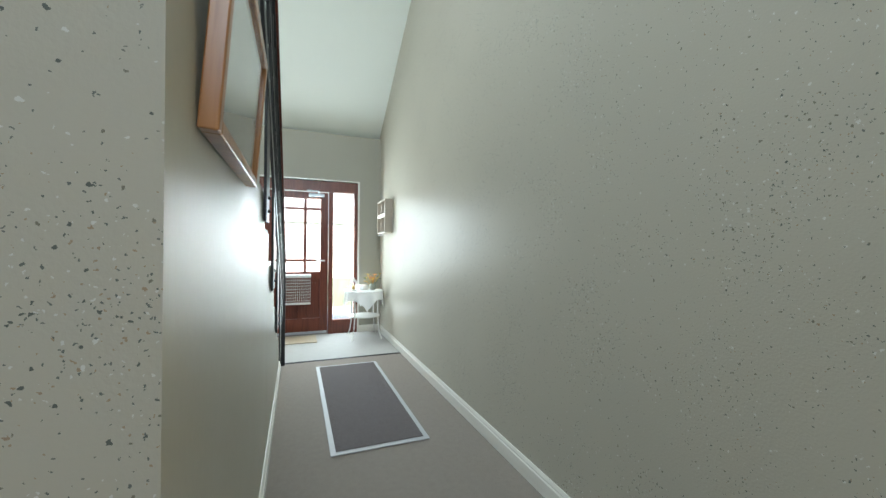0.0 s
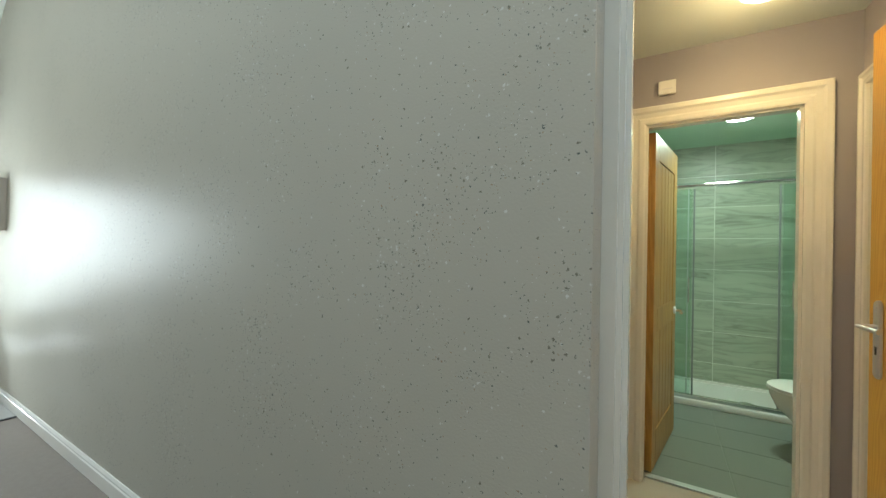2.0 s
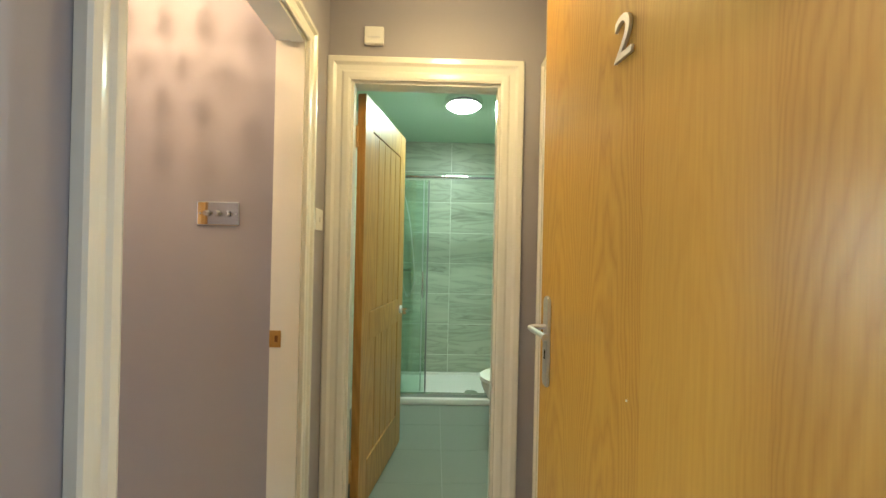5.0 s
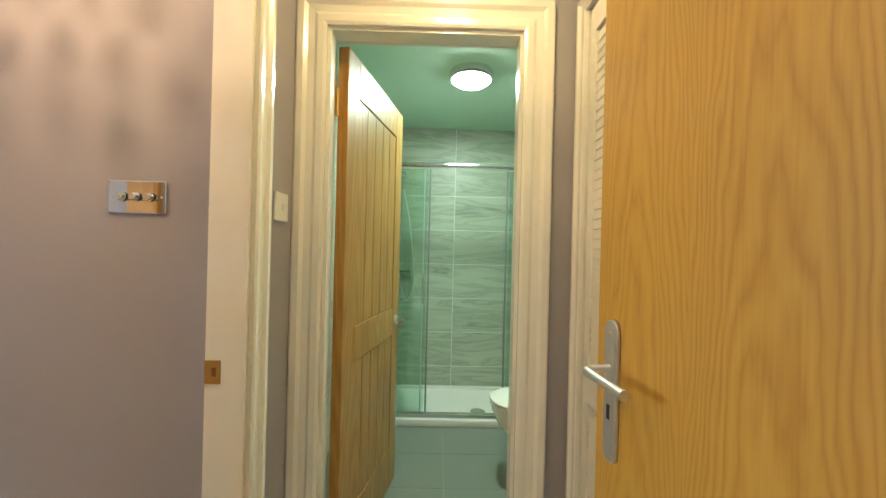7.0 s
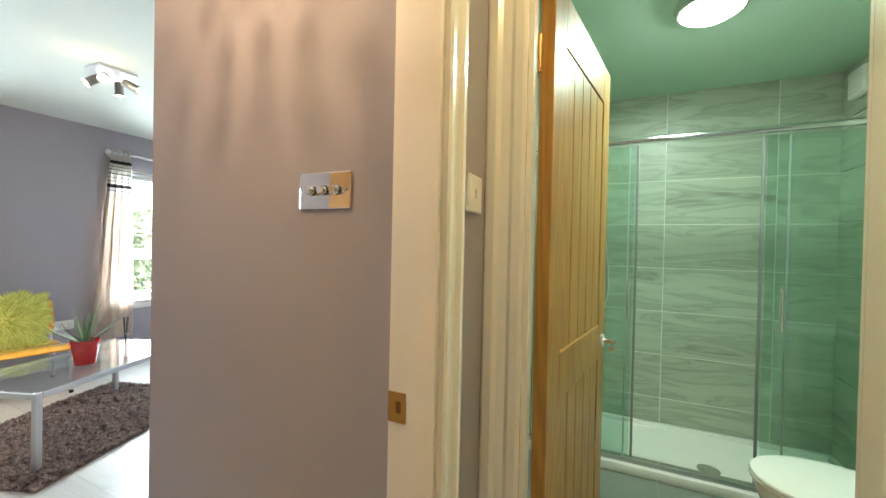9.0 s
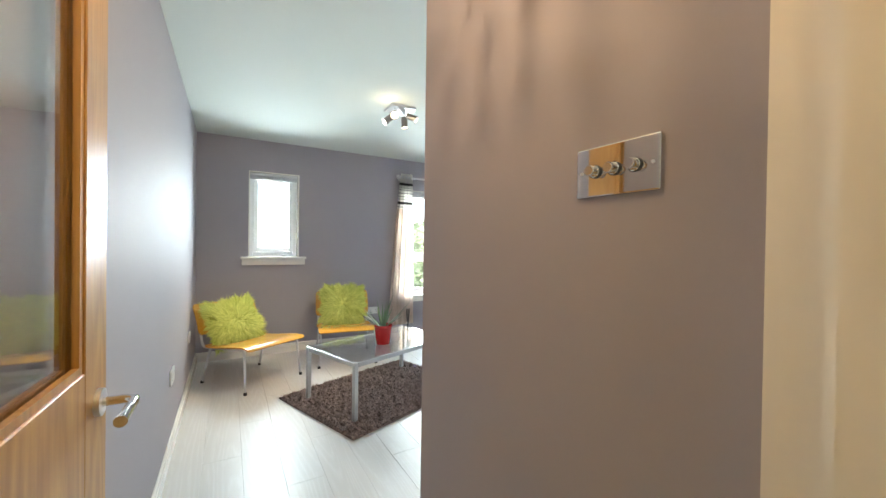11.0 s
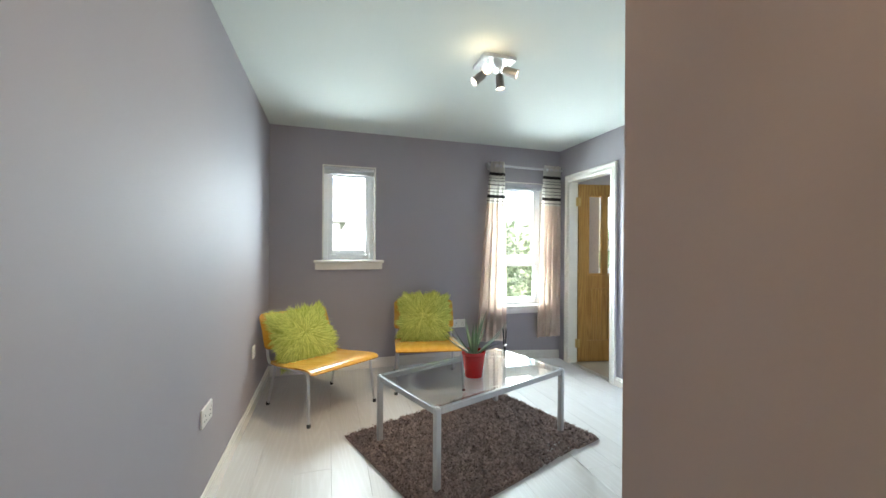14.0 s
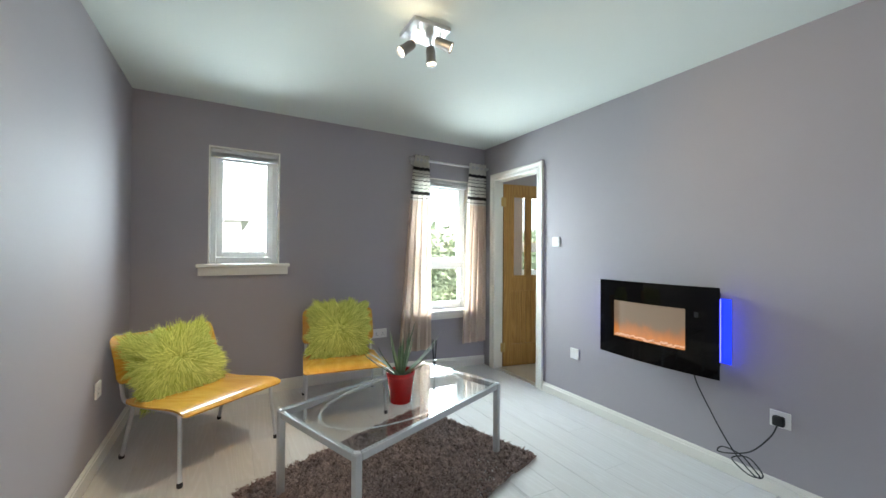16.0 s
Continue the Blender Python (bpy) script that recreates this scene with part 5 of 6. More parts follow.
# ---- living room windows ----
def window_unit(name, y0, y1, z0, z1, label, transom=None):
    """White plastic window set back in the wall: outer frame, sash frames and panes."""
    w = thing(name, (WIN_X - 0.10, 0, 0), label, "window", kind="structure")
    f = 0.055
    bm = bmesh.new()
    for b in ((-0.06, 0, y0 + 0.002, y0 + f, z0 + 0.002, z1 - 0.002), (-0.06, 0, y1 - f, y1 - 0.002, z0 + 0.002, z1 - 0.002), (-0.06, 0, y0 + f, y1 - f, z0 + 0.002, z0 + f), (-0.06, 0, y0 + f, y1 - f, z1 - f, z1 - 0.002)):
        block(bm, *b)
    if transom:
        block(bm, -0.06, 0, y0 + f, y1 - f, transom - 0.03, transom + 0.03)
    bmesh.ops.bevel(bm, geom=bm.edges[:], offset=0.004, segments=1, affect="EDGES")
    part("window_frame", bm, UPVC, w)
    fields = [(z0 + f, z1 - f)] if not transom else [(transom + 0.03, z1 - f), (z0 + f, transom - 0.03)]
    for i, (a, b) in enumerate(fields):
        s = 0.045 if i == 0 else 0.02
        bm = bmesh.new()
        for q in ((-0.045, 0.012, y0 + f, y0 + f + s, a, b), (-0.045, 0.012, y1 - f - s, y1 - f, a, b), (-0.045, 0.012, y0 + f + s, y1 - f - s, a, a + s), (-0.045, 0.012, y0 + f + s, y1 - f - s, b - s, b)):
            block(bm, *q)
        bmesh.ops.bevel(bm, geom=bm.edges[:], offset=0.006, segments=2, affect="EDGES")
        sash = part("sash", bm, UPVC, w)
        p = part("pane", soft_block(-0.022, -0.018, y0 + f + s, y1 - f - s, a + s, b - s, 0.0005, 1), GLASS, sash, "clear glass pane")
        p.visible_shadow = False
        if i == 0:
            bm = bmesh.new()
            block(bm, 0.0125, 0.03, y1 - f - 0.035, y1 - f - 0.012, a + 0.24, a + 0.27), block(bm, 0.03, 0.042, y1 - f - 0.032, y1 - f - 0.015, a + 0.15, a + 0.27)
            part("handle", bm, UPVC, sash)
    bm = bmesh.new()
    for b in ((0.001, 0.098, y0 + 0.001, y0 + 0.012, z0, z1), (0.001, 0.098, y1 - 0.012, y1 - 0.001, z0, z1), (0.001, 0.098, y0 + 0.012, y1 - 0.012, z1 - 0.012, z1 - 0.001)):
        block(bm, *b)
    part("reveal", bm, GLOSS, w, "white painted reveal")
    return w


W1 = window_unit("window_1", SW_Y0, SW_Y1, SW_Z0, SW_Z1, "small white plastic window with painted sill")
W2 = window_unit("window_2", BW_Y0, BW_Y1, BW_Z0, BW_Z1, "tall white plastic window with lower fixed light", transom=1.06)
W3 = window_unit("window_3", KW_Y0, KW_Y1, KW_Z0, KW_Z1, "white plastic kitchen window", transom=1.25)
for w, y0, y1, z in ((W1, SW_Y0, SW_Y1, SW_Z0), (W2, BW_Y0, BW_Y1, BW_Z0), (W3, KW_Y0, KW_Y1, KW_Z0)):
    bm = soft_block(0.002, 0.165, y0 - 0.075, y1 + 0.075, z - 0.025, z + 0.004, 0.007, 2)
    for v in bm.verts:
        if v.co.x < 0.10:
            v.co.y = min(max(v.co.y, y0 + 0.001), y1 - 0.001)
    block(bm, 0.1005, 0.132, y0 - 0.062, y1 + 0.062, z - 0.088, z - 0.026)
    part("window_sill", bm, GLOSS, w, "white gloss sill board")


def blind(name, y0, y1, z1, label):
    b = thing(name, (WIN_X - 0.05, (y0 + y1) / 2, z1 - 0.012), label, "blind", group="raised blinds")
    hw = (y1 - y0) / 2 - 0.016
    part("headrail", soft_block(-0.018, 0.018, -hw, hw, -0.032, -0.001, 0.003), SILVER, b)
    for k in range(7):
        part("slat", soft_block(-0.014, 0.014, -hw, hw, -0.038 - 0.005 * k, -0.035 - 0.005 * k, 0.001, 1), SILVER, b)
    return b


blind("blind", SW_Y0, SW_Y1, SW_Z1, "grey venetian blind drawn up in the small window")
blind("blind", BW_Y0, BW_Y1, BW_Z1, "grey venetian blind drawn up in the tall window")

# ---- curtains ----
CP = thing("curtain_pole", (WIN_X + 0.085, 0, 2.12), "brushed steel curtain pole with ball ends", "curtain pole")
bm = bmesh.new()
rod(bm, (0, 2.70, 0), (0, 3.62, 0), 0.013, n=14)
part("pole", bm, STEEL, CP, round_=True)
bm = bmesh.new()
bmesh.ops.create_uvsphere(bm, u_segments=16, v_segments=10, radius=0.028, matrix=pose(0, 2.68, 0))
part("finial", bm, STEEL, CP, round_=True)
for y in (2.73, 3.55):
    bm = bmesh.new()
    rod(bm, (0, y, -0.013), (-0.085, y, -0.013), 0.008, n=8), rod(bm, (-0.085, y, -0.013), (-0.079, y, -0.013), 0.025, n=14)
    part("bracket", bm, STEEL, CP, round_=True)


def curtain(label, y_top, y_low, z0, folds, lean, seed):
    """Eyelet curtain: deep waves, gathered narrow at the pole and flaring towards the hem, with a striped band below the heading."""
    c = thing("curtain", (WIN_X + 0.085, 0, 0), label, "curtain", "curtains at the tall window")
    rows, cols = 60, folds * 12
    r = random.Random(seed)
    wob = [r.uniform(0.75, 1.25) for _ in range(folds + 1)]
    z1 = 2.165
    bands = [(2.045, 2.030, 1), (2.030, 2.012, 1), (1.985, 1.980, 1), (1.955, 1.949, 1), (1.915, 1.905, 1), (1.87, 1.864, 1), (1.835, 1.829, 1), (1.80, 1.785, 1), (1.785, 1.765, 1), (1.735, 1.728, 1)]
    zs = sorted({z1, z0, *[z0 + (z1 - z0) * k / 34 for k in range(35)], *[b for band in bands for b in band[:2]]}, reverse=True)
    bm = bmesh.new()
    grid = []
    for z in zs:
        t = (z1 - z) / (z1 - z0)
        s = t ** 0.8
        a = y_top[0] + (y_low[0] - y_top[0]) * s
        b = y_top[1] + (y_low[1] - y_top[1]) * s
        row = []
        for k in range(cols + 1):
            u = k / cols
            amp = (0.034 - 0.012 * t) * wob[int(u * folds)]
            ph = math.tau * folds * u
            row.append(bm.verts.new((amp * math.sin(ph) + lean * t + 0.006 * math.sin(2.3 * ph + 3 * t), a + (b - a) * u + 0.008 * math.sin(ph * 2 + 1.5 * t), z)))
        grid.append(row)
    for i in range(len(zs) - 1):
        mid = (zs[i] + zs[i + 1]) / 2
        idx = 0
        if mid > 1.70:
            idx = 2
        for b in bands:
            if b[1] < mid < b[0]:
                idx = 1
        for k in range(cols):
            f = bm.faces.new((grid[i][k], grid[i][k + 1], grid[i + 1][k + 1], grid[i + 1][k]))
            f.material_index, f.smooth = idx, True
    bmesh.ops.solidify(bm, geom=bm.faces[:], thickness=0.0025)
    me = bpy.data.meshes.new("fabric")
    bm.to_mesh(me)
    bm.free()
    for m in (CURTAIN, STRIPE_DARK, STRIPE_PALE):
        me.materials.append(m)
    for p in me.polygons:
        p.use_smooth = True
    fab = new("fabric", me)
    fab.parent = c
    for k in range(folds):
        y = y_top[0] + (y_top[1] - y_top[0]) * (k + 0.5) / folds
        bm = bmesh.new()
        n = 20
        ring = [(0.0, y + 0.021 * math.cos(math.tau * q / n), 2.12 + 0.021 * math.sin(math.tau * q / n)) for q in range(n + 1)]
        tube(bm, ring, 0.004, 6)
        part("eyelet", bm, STEEL, c)
    return c


curtain("cream curtain with dark striped band, hanging open", (2.715, 2.875), (2.535, 2.895), 0.21, 4, 0.03, 3)
curtain("cream curtain with dark striped band, pushed into the corner", (3.37, 3.59), (3.27, 3.58), 0.215, 4, 0.02, 4)

# ---- furniture ----
def tufts(name, count, place, mat, parent, size, seed, label=""):
    """Many thin bent strands in one mesh. place(r) gives a root, its normal and the way the strand leans."""
    r = random.Random(seed)
    vs, fs = [], []
    for _ in range(count):
        root, nrm, lean = place(r)
        L, w = size[0] * r.uniform(0.6, 1.25), size[1] * r.uniform(0.7, 1.3)
        side = nrm.cross(lean)
        if side.length < 1e-3:
            side = nrm.cross(Vector((0.3, 0.9, 0.1)))
        side = (side.normalized() + 0.35 * Vector((r.uniform(-1, 1), r.uniform(-1, 1), r.uniform(-1, 1)))).normalized() * w
        a = root + (nrm * 0.75 + lean * 0.35) * L * 0.5
        b = root + (nrm * 0.75 + lean * 1.15) * L
        i = len(vs)
        vs += [tuple(root - side), tuple(root + side), tuple(a + side * 0.8), tuple(a - side * 0.8), tuple(b)]
        fs += [(i, i + 1, i + 2, i + 3), (i + 3, i + 2, i + 4)]
    me = bpy.data.meshes.new(name)
    me.from_pydata(vs, [], fs)
    me.materials.append(mat)
    ob = new(name, me)
    ob.parent = parent
    return tagged(ob, label, kind="stuff")


TX, TY, TA = -2.98, 1.922, 110.3
RG = thing("rug", (TX, TY, 0.0, 0, 0, TA), "dark brown shaggy rug under the coffee table", "rug")
ra, rb = 0.66, 0.484
part("backing", soft_block(-ra, ra, -rb, rb, 0.0015, 0.010, 0.003, 1), RUG, RG)


def rug_root(r):
    x, y = r.uniform(-ra, ra), r.uniform(-rb, rb)
    a = 2.6 * math.sin(61 * x + 17 * y) + 2.6 * math.sin(53 * y - 29 * x) + 1.5 * math.sin(131 * x + 97 * y) + r.uniform(-0.8, 0.8)
    return Vector((x, y, 0.009)), Vector((0, 0, 1)), Vector((math.cos(a), math.sin(a), 0)) * r.uniform(0.5, 1.1)


tufts("shag", 30000, rug_root, RUG, RG, (0.019, 0.0062), 11, "tufted shag pile")
for piece in RG.children:      # its far corner lies on the falling boards
    for v in piece.data.vertices:
        v.co.z += level((RG.matrix_basis @ v.co).y)

CT = thing("coffee_table", (TX, TY, 0.012, 0, 0, TA), "glass-topped coffee table on silver metal legs", "coffee table")
tl, tw, th = 0.525, 0.315, 0.408
for sx in (-1, 1):
    for sy in (-1, 1):
        lg = part("leg", soft_block(sx * tl - 0.0165 - 0.0165 * sx, sx * tl + 0.0165 - 0.0165 * sx, sy * tw - 0.0165 - 0.0165 * sy, sy * tw + 0.0165 - 0.0165 * sy, 0.0, th - 0.003, 0.007, 2), SILVER, CT, round_=True)
        part("corner_cap", lathe([(0.015, 0), (0.015, 0.003), (0.012, 0.005)], 18, m=pose(sx * (tl - 0.0165), sy * (tw - 0.0165), th - 0.002)), STEEL, lg, round_=True)
for sy in (-1, 1):
    part("rail", soft_block(-tl + 0.033, tl - 0.033, sy * tw - 0.012 - 0.014 * sy, sy * tw + 0.012 - 0.014 * sy, th - 0.034, th - 0.002, 0.004), SILVER, CT)
for sx in (-1, 1):
    part("rail", soft_block(sx * tl - 0.012 - 0.014 * sx, sx * tl + 0.012 - 0.014 * sx, -tw + 0.033, tw - 0.033, th - 0.034, th - 0.002, 0.004), SILVER, CT)
top = part("tabletop", soft_block(-tl + 0.004, tl - 0.004, -tw + 0.004, tw - 0.004, th - 0.0015, th + 0.0065, 0.002), TABLE_GLASS, CT, "clear glass top")
bm = bmesh.new()
rings = [[bm.verts.new(((0.455 + o) * math.cos(math.tau * k / 72), (0.262 + o) * math.sin(math.tau * k / 72), z)) for k in range(72)] for o, z in ((-0.006, th - 0.0035), (0.006, th - 0.0035), (0.006, th - 0.0020), (-0.006, th - 0.0020))]
for a, b in zip(rings, rings[1:] + rings[:1]):
    for k in range(72):
        bm.faces.new((a[k], a[(k + 1) % 72], b[(k + 1) % 72], b[k]))
part("oval_line", bm, material("frosted glass band", (0.62, 0.65, 0.66), 0.5), top, "frosted oval band under the glass")

CHAIR_SEAT = 0.375


def easy_chair(place, label):
    """Low lounge chair: bent ply seat, separate ply back, bent tube frame. Local x is the way it faces."""
    c = thing("easy_chair", place, label, "chair", "yellow easy chairs")
    hw = 0.292

    def shell(profile, half, t, crown):
        bm = bmesh.new()
        cols = 14
        rows = []
        prof = smooth_path([(x, 0, z) for x, z in profile], 6)
        for i, p in enumerate(prof):
            e = min(i, len(prof) - 1 - i) / 3.0
            narrow = half - (0.022 * (1 - min(1, e)) ** 2)
            rows.append([bm.verts.new((p.x, narrow * (2 * k / cols - 1), p.z + crown * (2 * k / cols - 1) ** 2)) for k in range(cols + 1)])
        for a, b in zip(rows, rows[1:]):
            for k in range(cols):
                bm.faces.new((a[k], a[k + 1], b[k + 1], b[k]))
        bmesh.ops.recalc_face_normals(bm, faces=bm.faces[:])
        bmesh.ops.solidify(bm, geom=bm.faces[:], thickness=t)
        return bm

    part("seat", shell([(-0.27, 0.335), (-0.12, 0.338), (0.08, 0.362), (0.22, 0.380), (0.30, 0.379), (0.338, 0.362)], hw, 0.011, 0.0), YELLOW, c, "moulded honey-yellow ply seat", True)
    part("backrest", shell([(-0.315, 0.415), (-0.345, 0.50), (-0.385, 0.595), (-0.43, 0.675)], hw + 0.005, 0.011, 0.0), YELLOW, c, "moulded honey-yellow ply back", True)
    for s in (-1, 1):
        y = s * 0.27
        bm = bmesh.new()
        tube(bm, smooth_path([(0.29, y * 1.05, 0.012), (0.262, y, 0.25), (0.255, y, 0.335), (0.235, y, 0.352), (0.10, y, 0.345), (-0.20, y, 0.318), (-0.30, y, 0.33), (-0.335, y, 0.42), (-0.40, y, 0.585)], 6), 0.0105, 10)
        part("side_tube", bm, STEEL, c, round_=True)
        bm = bmesh.new()
        tube(bm, [(-0.19, y, 0.318), (-0.285, y * 1.05, 0.012)], 0.0105, 10)
        part("leg", bm, STEEL, c, round_=True)
        for x in (0.291, -0.287):
            part("foot", lathe([(0.013, 0), (0.014, 0.004), (0.014, 0.02), (0.011, 0.024)], 12, m=pose(x, y * 1.05, 0)), BLACK, c, "black rubber foot", True)
    for x, z in ((0.20, 0.345), (-0.20, 0.314)):
        bm = bmesh.new()
        rod(bm, (x, -0.27, z), (x, 0.27, z), 0.009, n=10)
        part("cross_tube", bm, STEEL, c, round_=True)
    return c


C1 = easy_chair(pose(-3.80, 0.985, 0, 0, 0, math.degrees(math.atan2(0.55, 0.83))), "low honey-yellow ply chair with chrome legs, nearer the corner")
C2 = easy_chair(pose(-4.042, 1.894, 0, 0, 0, -9), "low honey-yellow ply chair with chrome legs, beneath the socket")


def cushion(place, label, seed, hx=0.235, hz=0.225):
    """Square scatter cushion, plump in the middle, with long fur swirling out from its centre. Local -y is its back."""
    c = thing("cushion", place, label, "cushion", "lime fur cushions")
    n = 16

    def bulge(u, v):
        return 0.075 * max(0.0, (1 - u * u) * (1 - v * v)) ** 0.45

    bm = bmesh.new()
    for s in (-1, 1):
        g = {}
        for i in range(n + 1):
            for j in range(n + 1):
                u, v = 2 * i / n - 1, 2 * j / n - 1
                pin = 1 - 0.06 * (u * u + v * v - u * u * v * v)
                g[i, j] = bm.verts.new((u * hx * pin, s * bulge(u, v), v * hz * pin))
        for i in range(n):
            for j in range(n):
                bm.faces.new((g[i, j], g[i + 1, j], g[i + 1, j + 1], g[i, j + 1]))
    bmesh.ops.remove_doubles(bm, verts=bm.verts[:], dist=0.0005)
    part("cover", bm, FUR, c, round_=True)

    pick = random.Random(seed + 7)
    locks = []
    for _ in range(230):
        u, v = pick.uniform(-1, 1), pick.uniform(-1, 1)
        swirl = math.atan2(v, u) + pick.uniform(-0.55, 0.55)
        locks.append((u, v, Vector((math.cos(swirl), 0, math.sin(swirl) - 0.12)), pick.uniform(0.5, 1.15)))

    def root(r):
        cu, cv, away, lift = r.choice(locks)
        u, v = max(-1.0, min(1.0, cu + r.gauss(0, 0.075))), max(-1.0, min(1.0, cv + r.gauss(0, 0.075)))
        p = Vector((u * hx, bulge(u, v) * 0.98, v * hz))
        nrm = Vector((u * abs(u) * 0.7, 1.0, v * abs(v) * 0.7)).normalized()
        gather = Vector(((cu - u) * hx, 0, (cv - v) * hz)) * 7.0
        return p, nrm * 0.6 * lift, (away + gather + Vector((r.uniform(-0.12, 0.12), 0, r.uniform(-0.12, 0.12)))) * 0.8

    tufts("fur", 7600, root, FUR, c, (0.070, 0.0036), seed, "long lime fur")

    def edge(r):
        a = r.uniform(0, 4)
        u, v = [(1, 1 - 2 * (a % 1)), (1 - 2 * (a % 1), 1), (-1, 1 - 2 * (a % 1)), (1 - 2 * (a % 1), -1)][int(a)]
        out = Vector((u if abs(u) == 1 else u * 0.3, 0, v if abs(v) == 1 else v * 0.3)).normalized()
        return Vector((u * hx * 0.95, r.uniform(-0.02, 0.02), v * hz * 0.95)), Vector((0, r.uniform(-0.3, 0.6), 0)), out * 0.7

    tufts("fringe", 1500, edge, FUR, c, (0.060, 0.0038), seed + 1, "long lime fur at the seams")
    return c


# a cushion leans on the backrest: its local y looks the way the chair faces, tipped back
cushion(C1.matrix_basis @ pose(-0.245, -0.030, 0.495, 0, 0, -90) @ pose(0, 0, 0, 27, 0, 0) @ pose(0, 0, 0, 0, 4, 0), "lime green faux-fur cushion slumped on a yellow chair", 21, 0.215, 0.183)
cushion(C2.matrix_basis @ pose(-0.225, -0.01, 0.535, 0, 0, -90) @ pose(0, 0, 0, 21, 0, 0) @ pose(0, 0, 0, 0, -2, 0), "lime green faux-fur cushion upright on a yellow chair", 41, 0.205, 0.195)

PT = thing("potted_aloe", (-2.885, 1.885, 0.4275), "spiky aloe plant in a glossy red pot", "potted plant")
part("pot", lathe([(0.052, 0), (0.056, 0.004), (0.070, 0.125), (0.0715, 0.134), (0.0735, 0.136), (0.0745, 0.153), (0.073, 0.156), (0.069, 0.154), (0.067, 0.13)], 40), RED, PT, "glossy red pot", True)
part("soil", lathe([(0.066, 0.12), (0.067, 0.132), (0.03, 0.138), (0.0, 0.139)], 24), SOIL, PT)
rnd = random.Random(9)
for k in range(24):
    a = k * 2.399 + rnd.uniform(-0.2, 0.2)
    ln = rnd.uniform(0.20, 0.33) if k > 5 else rnd.uniform(0.14, 0.2)
    up = rnd.uniform(0.4, 1.05) if k > 8 else 1.3
    d = Vector((math.cos(a), math.sin(a), 0))
    bm = bmesh.new()
    segs, wide = 9, rnd.uniform(0.0075, 0.0115)
    side = Vector((-d.y, d.x, 0))
    rows = []
    el = up
    p = d * 0.012 + Vector((0, 0, 0.132))
    for i in range(segs + 1):
        t = i / segs
        step = (d * math.cos(el) + Vector((0, 0, 1)) * math.sin(el)) * (ln / segs)
        nrm = (Vector((0, 0, 1)) * math.cos(el) - d * math.sin(el))
        w = wide * (1 - t ** 1.6) + 0.0006
        rows.append([bm.verts.new(p - side * w), bm.verts.new(p - nrm * w * 0.55), bm.verts.new(p + side * w), bm.verts.new(p - nrm * w * 0.05)])
        p = p + step
        el += rnd.uniform(-0.02, 0.09) * (1 if k % 3 else -0.6)
    for r0, r1 in zip(rows, rows[1:]):
        for q in range(4):
            bm.faces.new((r0[q], r0[(q + 1) % 4], r1[(q + 1) % 4], r1[q]))
    part("leaf", bm, ALOE, PT, round_=True)

RD = thing("reed_diffuser", (-3.165, 2.235, 0.4275), "clear glass reed diffuser with black reeds", "reed diffuser")
part("bottle", lathe([(0.022, 0), (0.024, 0.004), (0.024, 0.05), (0.011, 0.066), (0.011, 0.082)], 20), TABLE_GLASS, RD, round_=True)
part("collar", lathe([(0.013, 0.082), (0.013, 0.092)], 16), CHROME, RD)
for k in range(6):
    a = math.tau * k / 6
    bm = bmesh.new()
    rod(bm, (0, 0, 0.01), (0.016 * math.cos(a), 0.016 * math.sin(a), 0.215), 0.0022, n=6)
    part("reed", bm, BLACK, RD)

structure("trim_kitchen_threshold", [(KD_X0, KD_X1, FIRE_Y + 0.005, FIRE_Y + 0.065, level(FIRE_Y) - 0.01, level(FIRE_Y) + 0.006)], STEEL, "metal threshold strip at the kitchen door", "threshold")

# ---- electric fire ----
EFX0, EFX1, EFZ0, EFZ1 = -2.915, -2.145, 0.487, 1.005
FC = (EFX0 + EFX1) / 2
FR = thing("electric_fire", (FC, FIRE_Y, 0), "curved black glass electric fire lit on the wall", "electric fire")
fw = (EFX1 - EFX0) / 2


def bow(x):
    return -0.145 - 0.035 * (1 - (x / fw) ** 2)


def bowed(xs, zs, y_off, skip=None, t=0.006):
    bm = bmesh.new()
    g = [[bm.verts.new((x, bow(x) + y_off, z)) for z in zs] for x in xs]
    for i in range(len(xs) - 1):
        for j in range(len(zs) - 1):
            mx_, mz = (xs[i] + xs[i + 1]) / 2, (zs[j] + zs[j + 1]) / 2
            if not (skip and skip[0] < mx_ < skip[1] and skip[2] < mz < skip[3]):
                bm.faces.new((g[i][j], g[i + 1][j], g[i + 1][j + 1], g[i][j + 1]))
    bmesh.ops.solidify(bm, geom=bm.faces[:], thickness=-t)
    return bm


wx0, wx1, wz0, wz1 = -0.258, 0.215, 0.620, 0.866
xs = sorted({-fw + 2 * fw * k / 28 for k in range(29)} | {wx0, wx1})
part("front_glass", bowed(xs, [EFZ0, wz0, wz1, EFZ1], 0, (wx0, wx1, wz0, wz1)), BLACK_GLASS, FR, "glossy black curved glass", True)
part("casing", soft_block(-0.33, 0.33, -0.14, -0.002, 0.53, 0.965, 0.006), BLACK, FR, "black back box")
fl, n, link, out = nodes("flame screen")
at = n.new("ShaderNodeTexCoord")
sep = n.new("ShaderNodeSeparateXYZ")
link(at.outputs["Object"], sep.inputs[0])
up = n.new("ShaderNodeMapRange")
up.inputs[1].default_value, up.inputs[2].default_value = wz0 + 0.0, wz0 + 0.24
link(sep.outputs[2], up.inputs[0])
mp = n.new("ShaderNodeMapping")
mp.inputs["Scale"].default_value = (14, 14, 5)
link(at.outputs["Object"], mp.inputs[0])
no = n.new("ShaderNodeTexNoise")
